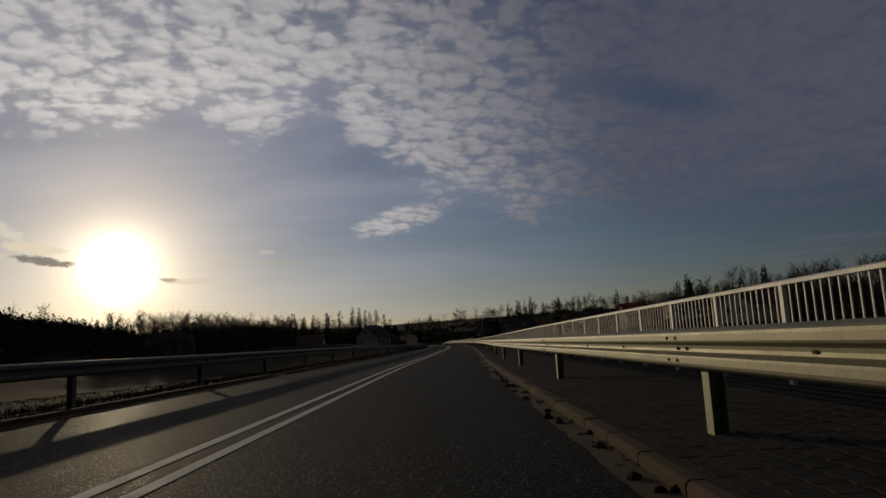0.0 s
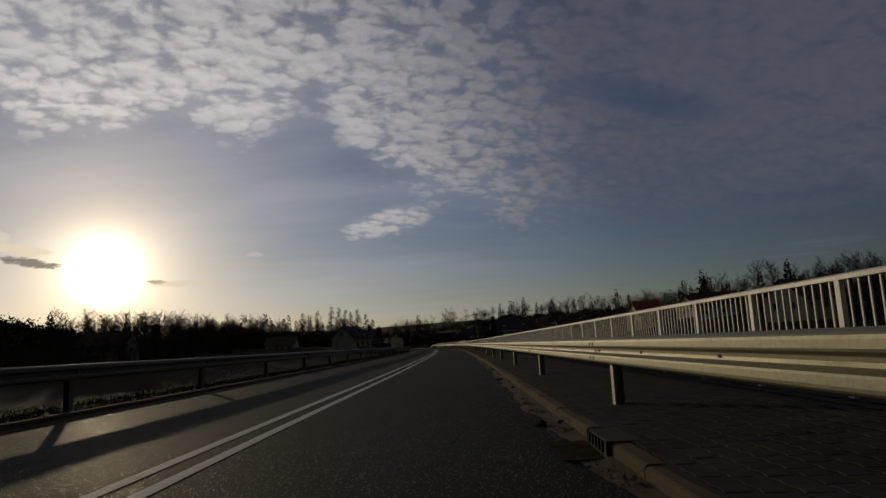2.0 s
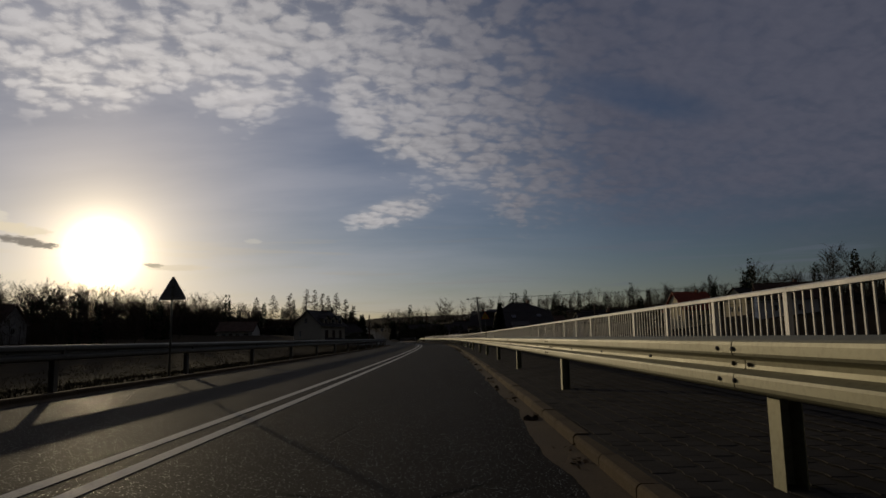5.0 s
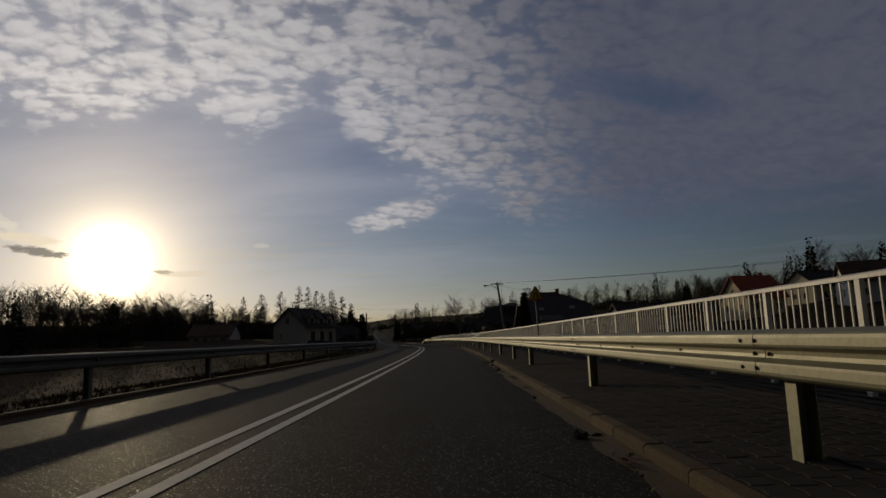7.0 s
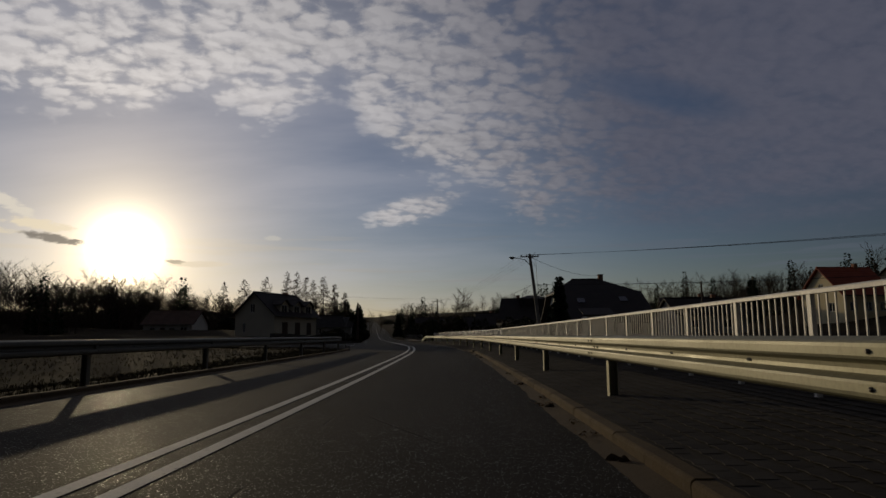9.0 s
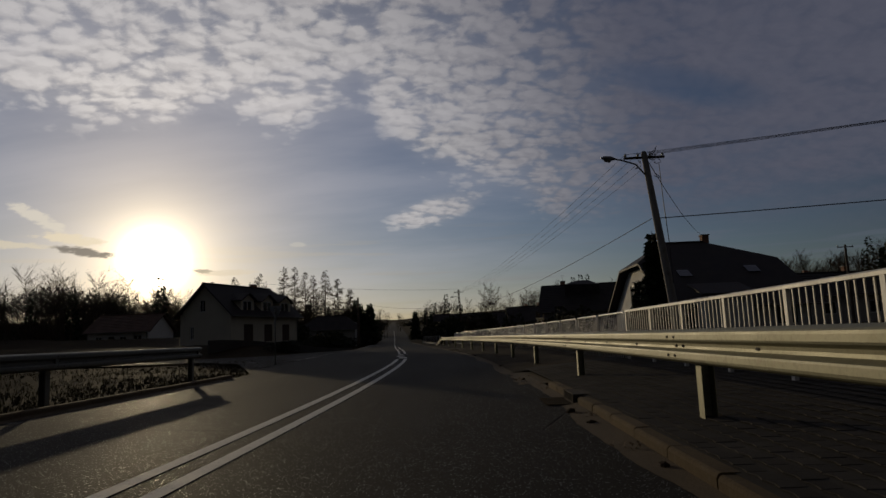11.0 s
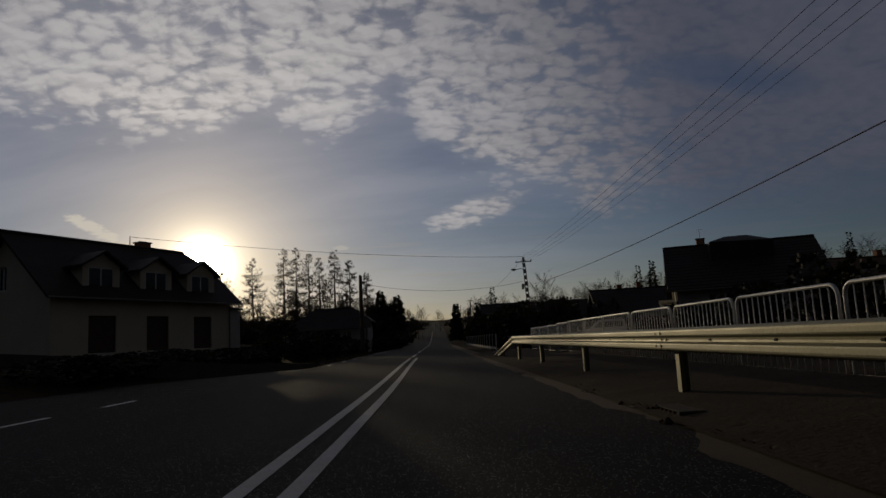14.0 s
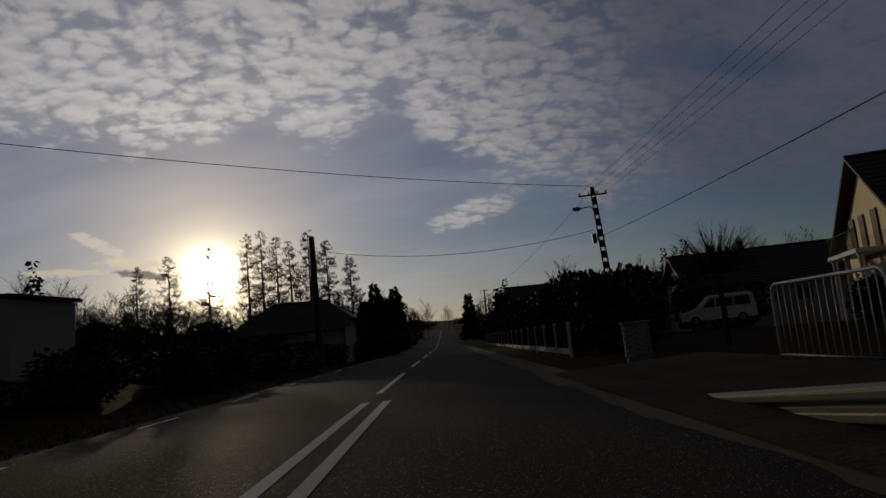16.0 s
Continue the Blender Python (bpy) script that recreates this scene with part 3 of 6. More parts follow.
# gutters of sand along both kerbs
def drift(y0, y1, edge, side, width, seed):
    """A thin drift against an edge with a wandering inner border."""
    n = int((y1 - y0) / 0.12)
    s = Shape()
    v, f = [], []
    for i in range(n + 1):
        y = y0 + (y1 - y0) * i / n
        w = width * max(0.15, 1.0 + 0.5 * noise.noise((y * 0.25, seed, 0)) + 0.3 * noise.noise((y * 0.9, seed, 3)) + 0.10 * noise.noise((y * 3.1, seed, 6)))
        for u, z in ((0, 0.03), (0.4 * w, 0.016), (w, 0.003)):
            p, d = along(y, edge + side * u, z)
            v.append(p)
    for i in range(n):
        for k in range(2):
            a = 3 * i + k
            q = (a, a + 3, a + 4, a + 1)
            f.append(q if side > 0 else q[::-1])
    for q in range(len(f)):
        if (v[f[q][1]] - v[f[q][0]]).cross(v[f[q][2]] - v[f[q][0]]).z < 0:
            f[q] = f[q][::-1]
    return s.add(v, f)


lone("sand_gutter", drift(-40, 168, RIGHT_EDGE + 0.02, -1, 0.24, 5), SAND, "pale drifted sand along the kerb", "sand", kind="structure")
lone("dirt_edge", drift(164, 300, RIGHT_EDGE + 0.25, -1, 0.70, 6), SAND, "crumbling dirt edge of the road", "dirt", kind="structure")
lone("sand_gutter", drift(-40, 170, LEFT_EDGE - 0.02, 1, 0.22, 7), SAND, "thin drifted sand along the kerb", "sand", kind="structure")

# ---- pavement ----
PAVE_Z, PAVE_A, PAVE_B = 0.13, RIGHT_EDGE + 0.16, 7.1
lone("pavement", strip(-40, 168, 2.0, PAVE_A - 0.05, PAVE_B, PAVE_Z + 0.25, PAVE_Z - 0.012), PAVER, "grey pavement bed between the paving stones", "pavement", kind="structure")
lone("verge", strip(168, 215, 1.5, PAVE_A - 0.35, PAVE_B, PAVE_Z + 0.25, 0.03), TRODDEN, "bare trodden soil bank under the guard rail", "verge", kind="structure")
lone("verge", strip(215, 232, 1.5, PAVE_A - 0.35, PAVE_B, PAVE_Z + 0.042, 0.03), TRODDEN, "bare trodden soil verge under the guard rail", "verge", kind="structure")

# ---- guard rails ----
def w_profile(thick=0.004):
    """The double-wave section of a crash barrier, 0.31 m high; u points at the road."""
    half = [(0.000, 0.000), (0.020, 0.004), (0.066, 0.020), (0.079, 0.032), (0.083, 0.050), (0.083, 0.092), (0.078, 0.106), (0.030, 0.122), (0.014, 0.132), (0.010, 0.155)]
    half = half + [(u, 0.31 - w) for u, w in reversed(half[:-1])]
    return [(-u, w) for u, w in half] + [(-u + thick, w) for u, w in reversed(half)]


def build_guard_rail(name, label, offs, posts, side, base, low=0.44):
    """side 1: the waves face left, towards the road. posts: their places along the road."""
    rail = thing(name, label, "guard rail")
    prof = [(u * side, w) for u, w in w_profile()]
    post = Shape()
    post.add([(-0.05, 0.07, 0), (-0.05, -0.07, 0), (-0.044, -0.07, 0), (-0.044, 0.064, 0), (0.064, 0.064, 0), (0.064, -0.07, 0), (0.07, -0.07, 0), (0.07, 0.07, 0)], [])
    n = 8
    post.v += [(x, y, 0.98) for x, y, z in post.v]
    post.f = [(i, (i + 1) % n, n + (i + 1) % n, n + i) for i in range(n)] + [(0, 1, 2, 3), (0, 3, 4, 7), (4, 5, 6, 7), (8, 9, 10, 11), (8, 11, 12, 15), (12, 13, 14, 15)]
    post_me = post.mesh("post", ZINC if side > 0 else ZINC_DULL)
    spacer_me = Shape().box(-0.03, -0.05, 0, 0.09, 0.05, 0.2, 0.006).mesh("spacer", ZINC_DULL)
    bolt_me = Shape().tube([(0, 0, 0), (-0.008 * side, 0, 0), (-0.016 * side, 0, 0)], [0.014, 0.013, 0.007], 7).mesh("bolt", BOLT)
    slot_me = Shape().tube([(0, -0.035, 0), (0, -0.02, 0), (0, 0.02, 0), (0, 0.035, 0)], [0.008, 0.014, 0.014, 0.008], 6).mesh("slot", BLACK)
    for i, y in enumerate(posts):
        p, d = along(y, offs, base)
        turn = Matrix(((d.y, d.x, 0, 0), (-d.x, d.y, 0, 0), (0, 0, 1, 0), (0, 0, 0, 1)))
        q = Matrix.Translation(p) @ turn
        part("post", post_me, None, rail, at=q @ Matrix.Translation((0.14 * side, 0, -0.25 + low - 0.44)))
        part("spacer", spacer_me, None, rail, at=q @ Matrix.Translation((0.0, 0, low + 0.06)))
        if i + 1 < len(posts):
            y2 = posts[i + 1]
            fr = [(o, s, u) for o, s, u in frames_along(y, y2 + 0.16, 1.1, offs - 0.035 * side + (0.003 * side if i % 2 else 0), base + low)]
            # shade on the left beams is put into their darker zinc
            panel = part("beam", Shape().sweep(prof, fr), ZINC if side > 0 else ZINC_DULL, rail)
            k = 4
            for j in range(1, k):
                ps, ds = along(y + (y2 - y) * j / k, offs - 0.043 * side, base + low + 0.155)
                part("slot", slot_me, None, panel, at=Matrix.Translation(ps) @ turn)
        for dy, dz in ((-0.10, 0.07), (0.10, 0.07), (-0.10, 0.24), (0.10, 0.24), (-0.14, 0.155), (0.06, 0.155)):
            face = 0.080 if dz != 0.155 else 0.012
            ps, ds = along(y + dy + 0.08, offs - (0.036 + face) * side, base + low + dz)
            part("bolt", bolt_me, None, rail, at=Matrix.Translation(ps) @ turn)
    return rail, prof


POSTS = [5.3 + 7.58 * k for k in range(-5, 7)] + [51.1 + 6.83 * k for k in range(1, 8)] + [105.2, 113.4, 118.4, 124.7, 131.0, 137.4, 144.0, 150.6, 157.1, 163.6, 170.1, 176.3, 182.2, 187.9, 193.9, 199.8, 205.6, 211.4, 216.6]
right_rail, prof = build_guard_rail("guard_rail", "galvanised steel W-beam guard rail on short posts beside the pavement", 4.52, POSTS, 1, PAVE_Z, 0.545)
fr = []
for i in range(9):
    y = 216.6 + i * 1.2
    p, d = along(y, 4.48 + i * 0.01, PAVE_Z + 0.53 - 0.125 * i)
    twist = radians(1.5 * i)
    right = Vector((d.y, -d.x, 0))
    fr.append((p, right * math.cos(twist) + Vector((0, 0, math.sin(twist))), Vector((0, 0, math.cos(twist))) - right * math.sin(twist)))
end_piece = part("end_beam", Shape().sweep(prof, fr), ZINC, right_rail, "end beam bent down into the ground")
p, d = along(221.3, 4.6, PAVE_Z)
part("short_post", Shape().box(p.x - 0.04, p.y - 0.04, p.z - 0.3, p.x + 0.04, p.y + 0.04, p.z + 0.18, 0.006), ZINC_DULL, right_rail)
LEFT_POSTS = [13.5 + 6.78 * k for k in range(-6, 24)]
left_rail, _ = build_guard_rail("guard_rail", "galvanised guard rail in a shade-dark tone, its back to the field", -5.0, LEFT_POSTS, -1, 0.10, 0.58)

# ---- railing behind the pavement ----
FENCE = 6.35


def build_railing():
    rail_thing = thing("railing", "cream-white painted steel railing with upright bars along the pavement", "railing")
    y0, pitch, n = 5.55 - 1.87 * 14, 1.87, 101
    post_me = Shape().box(-0.025, -0.04, 0, 0.025, 0.04, 1.30, 0.006).mesh("post", RAIL_PAINT)
    bar_me = Shape().box(-0.007, -0.011, 0, 0.007, 0.011, 0.86).mesh("bar", RAIL_PAINT)
    half = [(-0.035, 0), (0.035, 0), (0.035, 0.04), (0.02, 0.055), (-0.02, 0.055), (-0.035, 0.04)]
    for i in range(n):
        y = y0 + pitch * i
        p, d = along(y, FENCE, PAVE_Z)
        turn = Matrix(((d.y, d.x, 0, 0), (-d.x, d.y, 0, 0), (0, 0, 1, 0), (0, 0, 0, 1)))
        part("post", post_me, None, rail_thing, at=Matrix.Translation(p) @ turn)
        if i == n - 1:
            break
        part("top_rail", Shape().sweep(half, frames_along(y, y + pitch, 2.0, FENCE, PAVE_Z + 1.28)), RAIL_PAINT, rail_thing)
        part("bottom_rail", Shape().sweep([(-0.015, 0), (0.015, 0), (0.015, 0.04), (-0.015, 0.04)], frames_along(y, y + pitch, 2.0, FENCE, PAVE_Z + 0.40)), RAIL_PAINT, rail_thing)
        for k in range(1, 12):
            pb, _ = along(y + pitch * k / 12, FENCE, PAVE_Z + 0.43)
            part("bar", bar_me, None, rail_thing, at=Matrix.Translation(pb) @ turn)
    return y0 + pitch * (n - 1)


FENCE_END = build_railing()


def build_barrier():
    """A bent-tube pedestrian barrier, 2.8 m long, that stands at its first foot."""
    b = thing("pedestrian_barrier", "white painted bent-tube pedestrian barrier with upright bars", "barrier", group="barriers along the pavement")
    L, H, r = 2.82, 1.22, 0.16
    loop = [(0, 0, -0.1), (0, 0, H - r)] + [(0, r - r * math.cos(a), H - r + r * math.sin(a)) for a in [radians(15 * k) for k in range(1, 6)]]
    loop += [(0, r, H), (0, L - r, H)] + [(0, L - r + r * math.sin(a), H - r + r * math.cos(a)) for a in [radians(15 * k) for k in range(1, 6)]] + [(0, L, H - r), (0, L, -0.1)]
    part("frame", Shape().tube(loop, 0.027, 8), BARRIER_PAINT, b, smooth=True)
    # the bottom rail is darker than the white frame, so it shows less
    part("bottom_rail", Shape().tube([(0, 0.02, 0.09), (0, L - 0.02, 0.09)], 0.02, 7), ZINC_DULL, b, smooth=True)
    bar = Shape().tube([(0, 0, 0.09), (0, 0, H)], 0.009, 6).mesh("bar", BARRIER_PAINT, True)
    for k in range(1, 15):
        part("bar", bar, None, b, at=Matrix.Translation((0, L * k / 15, 0)))
    return b


first = build_barrier()
y, k = FENCE_END + 0.35, 0
while y < 225.5:
    p, d = along(y, FENCE + 0.05 + 0.5 * ease(206, 224, y), PAVE_Z + 0.07 * (1 - ease(214, 221, y)))
    m = Matrix.Translation(p) @ Matrix(((d.y, d.x, 0, 0), (-d.x, d.y, 0, 0), (0, 0, 1, 0), (0, 0, 0, 1)))
    if k == 0:
        first.matrix_basis = m
    else:
        copy_thing(first, m)
    y += 2.93
    k += 1

# ---- houses ----
def window(parent, w, h, at, bars=1, depth=0.09, name="window"):
    """A framed window, set in a wall that faces -y in its own space."""
    win = thing(name, "", "", at)
    win.parent = parent
    fr = Shape()
    t = 0.07
    fr.box(-w / 2, -0.03, 0, -w / 2 + t, depth, h, 0.008).box(w / 2 - t, -0.03, 0, w / 2, depth, h, 0.008)
    fr.box(-w / 2 + t, -0.03, 0, w / 2 - t, depth, t, 0.008).box(-w / 2 + t, -0.03, h - t, w / 2 - t, depth, h, 0.008)
    for k in range(bars):
        x = -w / 2 + w * (k + 1) / (bars + 1)
        fr.box(x - 0.035, -0.025, t, x + 0.035, depth, h - t)
    part("frame", fr, WHITE_FRAME, win)
    part("pane", Shape().box(-w / 2 + t, 0.02, t, w / 2 - t, 0.035, h - t), PANE, win)
    part("sill", Shape().box(-w / 2 - 0.08, -0.12, -0.06, w / 2 + 0.08, 0.02, 0.0, 0.01), WHITE_FRAME, win)
    return win


def wall_with_holes(s, x0, x1, z0, z1, holes, y=0.0, thick=0.3, top=None):
    """A wall in the xz plane that faces -y, with rectangular openings (xa, xb, za, zb). top(x): an upper edge under a gable."""
    s.weld = True
    xs = sorted({x0, x1, *[h[0] for h in holes], *[h[1] for h in holes]})
    if top:
        xs = sorted({*xs, (x0 + x1) / 2})
    for a, b in zip(xs, xs[1:]):
        cuts = sorted([(h[2], h[3]) for h in holes if h[0] < (a + b) / 2 < h[1]])
        z = z0
        for c0, c1 in cuts:
            if c0 > z:
                s.box(a, y, z, b, y + thick, c0)
            z = c1
        if top:
            za, zb = top(a), top(b)
            s.add([(a, y, z), (b, y, z), (b, y + thick, z), (a, y + thick, z), (a, y, za), (b, y, zb), (b, y + thick, zb), (a, y + thick, za)],
                  [(3, 2, 1, 0), (4, 5, 6, 7), (0, 1, 5, 4), (1, 2, 6, 5), (2, 3, 7, 6), (3, 0, 4, 7)])
        else:
            s.box(a, y, z, b, y + thick, z1)


def roof_half(L, run, z0, z1, over, thick, cut=None):
    """One slope of a roof: from the eave at y = -run - over up to the ridge at y = 0. cut: (ridge set back at -x end, height from which the hip begins, set back at +x end)."""
    g = (z1 - z0) / run
    ze = z0 - over * g
    s = Shape()
    xa, xb = -L / 2 - over, L / 2 + over
    if cut:
        zh = cut[1]
        yh = -(z1 - zh) / g
        ra, rb = cut[0], cut[2]
        up = [(xa, -run - over, ze), (xb, -run - over, ze)] + ([(xb, yh, zh), (xb - rb, 0, z1)] if rb else [(xb, 0, z1)]) + ([(xa + ra, 0, z1), (xa, yh, zh)] if ra else [(xa, 0, z1)])
    else:
        up = [(xa, -run - over, ze), (xb, -run - over, ze), (xb, 0, z1), (xa, 0, z1)]
    n = len(up)
    s.add([(x, y, z + thick) for x, y, z in up] + up, [tuple(range(n)), tuple(range(2 * n - 1, n - 1, -1))] + [(i, n + i, n + (i + 1) % n, (i + 1) % n) for i in range(n)])
    return s


def tile_rows(L, run, z0, z1, over, pitch=0.42):
    """Low battens that give a roof slope its rows of tiles."""
    g = (z1 - z0) / run
    s = Shape()
    n = int((run + over) / pitch)
    for i in range(n):
        y = -run - over + i * pitch
        z = z1 + g * y + 0.16
        s.add([(-L / 2 - over, y, z + 0.005), (L / 2 + over, y, z + 0.005), (L / 2 + over, y, z + 0.05), (-L / 2 - over, y, z + 0.05), (-L / 2 - over, y + pitch, z + g * pitch + 0.008), (L / 2 + over, y + pitch, z + g * pitch + 0.008)],
              [(0, 1, 2, 3), (3, 2, 5, 4)])
    return s


def build_house(label, at, L, D, eave, ridge, wall_m, roof_m, front=(), back=(), left=(), right=(), over=0.5, hip=None, chimneys=(), group="", doors=()):
    """A house with its ridge along x. front faces -y. Openings: (centre, sill, width, height). left is the gable at -x."""
    h = thing("house", label, "house", at, group)
    T = 0.3
    hd = D / 2
    zf = lambda v: eave + (ridge - eave) * (1 - abs(v) / hd) - 0.02
    def holes(ws):
        return [(c - w / 2, c + w / 2, s, s + hh) for c, s, w, hh in ws]
    for name, ws, M, span, gable in (("front_wall", front, Matrix.Translation((0, -hd, 0)), L, False), ("back_wall", back, Matrix.Translation((0, hd, 0)) @ Matrix.Rotation(math.pi, 4, "Z"), L, False),
                                     ("gable_wall", left, Matrix.Translation((-L / 2, 0, 0)) @ Matrix.Rotation(-math.pi / 2, 4, "Z"), D - 2 * T - 0.004, True),
                                     ("gable_wall", right, Matrix.Translation((L / 2, 0, 0)) @ Matrix.Rotation(math.pi / 2, 4, "Z"), D - 2 * T - 0.004, True)):
        s = Shape()
        top = None
        if gable:
            top = (lambda v: min(zf(v), hip[1] - 0.05)) if hip and ((hip[0] and name == "gable_wall" and ws is left) or (hip[2] and ws is right)) else zf
        wall_with_holes(s, -span / 2, span / 2, -1.2, eave, holes(ws), 0, T, top)
        wall = part(name, s, wall_m, h, at=M)
        for c, sl, w, hh in ws:
            if sl <= 0.05:
                d = thing("door", "", "", Matrix.Translation((c, 0.10, sl)))
                d.parent = wall
                part("leaf", Shape().box(-w / 2 + 0.06, 0, 0.0, w / 2 - 0.06, 0.05, hh - 0.06, 0.01), WOOD, d)
                part("frame", Shape().box(-w / 2, -0.02, 0, -w / 2 + 0.055, 0.08, hh).box(w / 2 - 0.055, -0.02, 0, w / 2, 0.08, hh).box(-w / 2 + 0.055, -0.02, hh - 0.055, w / 2 - 0.055, 0.08, hh), WOOD, d)
                if w < 1.6:
                    part("handle", Shape().tube([(w / 2 - 0.2, -0.05, 1.0), (w / 2 - 0.32, -0.05, 1.0)], 0.012, 6), ZINC_DULL, d)
            else:
                window(wall, w, hh, Matrix.Translation((c, 0.12, sl)), 1 if w < 1.7 else 2)
    g0 = Matrix.Translation((0, 0, 0))
    for name, M, flip in (("roof_slope", g0, False), ("roof_slope", Matrix.Rotation(math.pi, 4, "Z"), True)):
        c = None if not hip else ((hip[2], hip[1], hip[0]) if flip else hip)
        slope = part(name, roof_half(L, hd, eave, ridge, over, 0.16, c), roof_m, h, at=M)
        if not hip:
            tagged(part("tiling", tile_rows(L, hd, eave, ridge, over), roof_m, slope), kind="stuff")
        g = (ridge - eave) / hd
        gut = Shape().tube([(-L / 2 - over, -hd - over - 0.06, eave - over * g + 0.06), (L / 2 + over, -hd - over - 0.06, eave - over * g + 0.04)], 0.065, 7)
        part("gutter", gut, ZINC_DULL, slope)
    if hip:
        g = (ridge - eave) / hd
        for ra, sx in ((hip[0], -1), (hip[2], 1)):
            if ra:
                yh = (ridge - hip[1]) / g
                xe = sx * (L / 2 + over)
                v = [(xe, -yh, hip[1]), (xe, yh, hip[1]), (xe - sx * ra, 0, ridge)]
                part("hip_slope", Shape().add([(x, y, z + 0.16) for x, y, z in v] + v, [(0, 1, 2), (5, 4, 3), (0, 3, 4, 1), (1, 4, 5, 2), (2, 5, 3, 0)]), roof_m, h)
    part("ridge_cap", Shape().tube([(-L / 2 - over + (hip[0] if hip else 0), 0, ridge + 0.15), (L / 2 + over - (hip[2] if hip else 0), 0, ridge + 0.15)], 0.12, 7), roof_m, h)
    part("downpipe", Shape().tube([(L / 2 - 0.15, -hd - 0.10, -0.8), (L / 2 - 0.15, -hd - 0.10, eave - 0.35), (L / 2 - 0.15, -hd - over, eave - over * (ridge - eave) / hd)], 0.05, 7), ZINC_DULL, h)
    for cx, cy, cw, ch in chimneys:
        ch_ob = part("chimney", Shape().box(cx - cw / 2, cy - 0.3, ridge - 1.6, cx + cw / 2, cy + 0.3, ridge + ch, 0.02), BRICK, h)
        part("chimney_cap", Shape().box(cx - cw / 2 - 0.07, cy - 0.37, ridge + ch, cx + cw / 2 + 0.07, cy + 0.37, ridge + ch + 0.08, 0.015), CONCRETE, ch_ob)
    return h


def dormer(h, x, y, z, w, hh, depth, wall_m, roof_m, peak=0.7):
    """A gabled dormer on a slope that faces -y; x, y, z: the middle of its front sill."""
    d = thing("dormer", "", "", Matrix.Translation((x, y, z)))
    d.parent = h
    s = Shape()
    wall_with_holes(s, -w / 2, w / 2, -0.5, hh, [(-w / 2 + 0.35, w / 2 - 0.35, 0.15, hh - 0.15)], 0, 0.15)
    s.add([(-w / 2, 0, hh), (w / 2, 0, hh), (0, 0, hh + peak), (-w / 2, 0.15, hh), (w / 2, 0.15, hh), (0, 0.15, hh + peak)], [(0, 1, 2), (5, 4, 3)])
    s.box(-w / 2, 0.15, -0.5, -w / 2 + 0.12, depth, hh).box(w / 2 - 0.12, 0.15, -0.5, w / 2, depth, hh)
    part("front", s, wall_m, d)
    r = Shape()
    for sx in (-1, 1):
        a = [(0, -0.35, hh + peak + 0.08), (sx * (w / 2 + 0.3), -0.35, hh - 0.3 * peak / (w / 2) + 0.08), (sx * (w / 2 + 0.3), depth, hh - 0.3 * peak / (w / 2) + 0.08), (0, depth + 0.6, hh + peak + 0.08)]
        r.add(a + [(p, q, v - 0.12) for p, q, v in a], [(0, 1, 2, 3) if sx > 0 else (3, 2, 1, 0), (7, 6, 5, 4) if sx > 0 else (4, 5, 6, 7), (0, 4, 5, 1), (1, 5, 6, 2)])
    part("dormer_roof", r, roof_m, d)
    ww, wh = w - 0.7, hh - 0.3
    bm_frame = Shape().box(-ww / 2, -0.02, 0, -ww / 2 + 0.07, 0.08, wh).box(ww / 2 - 0.07, -0.02, 0, ww / 2, 0.08, wh).box(-ww / 2 + 0.07, -0.02, 0, ww / 2 - 0.07, 0.08, 0.07).box(-ww / 2 + 0.07, -0.02, wh - 0.07, ww / 2 - 0.07, 0.08, wh).box(-0.035, -0.015, 0.07, 0.035, 0.08, wh - 0.07)
    me = bm_frame.mesh("window_frame", WHITE_FRAME)
    f = new("window_frame", me)
    f.parent = d
    f.matrix_basis = Matrix.Translation((0, 0.05, 0.15))
    pn = new("pane", Shape().box(-ww / 2 + 0.07, 0.02, 0.07, ww / 2 - 0.07, 0.035, wh - 0.07).mesh("pane", PANE))
    pn.parent = d
    pn.matrix_basis = Matrix.Translation((0, 0.05, 0.15))
    return d


ROAD_TURN = radians(6.7)
# the long house by the junction, its front to the road
long_house = build_house("cream-plastered house with a dark tiled roof and three dormers", Matrix.Translation((-23.59, 228.88, 1.3)) @ Matrix.Rotation(radians(71.44), 4, "Z"),
                         12.7, 7.0, 3.3, 6.5, PLASTER, ROOF_DARK,
                         front=[(-3.35, 0.0, 1.7, 2.0), (0.35, 0.0, 1.6, 2.0), (3.9, 0.0, 1.5, 2.0)], left=[(-0.45, 3.5, 0.8, 1.3), (-1.9, 0.5, 0.5, 1.4)], right=[(0.5, 0.9, 1.0, 1.2)],
                         over=0.55, hip=(0.0, 5.3, 1.3), chimneys=[(2.4, 0.2, 0.8, 0.5)])
for x in (-3.35, 0.35, 3.9):
    dormer(long_house, x, -3.35, 3.35, 2.3, 1.45, 2.3, PLASTER, ROOF_DARK, 0.7)
# the low house further back
build_house("low plastered house with a plain brown roof and a porch door", Matrix.Translation((-50.2, 254, 0.9)), 9.5, 8.5, 2.9, 5.4, WHITE_PLASTER, ROOF_BROWN,
            front=[(-3.0, 0.9, 1.1, 1.2), (-1.0, 0.0, 1.0, 2.1), (0.8, 0.9, 1.1, 1.2), (3.1, 0.9, 1.3, 1.3)], left=[(0, 0.9, 1.4, 1.3)], over=0.5)
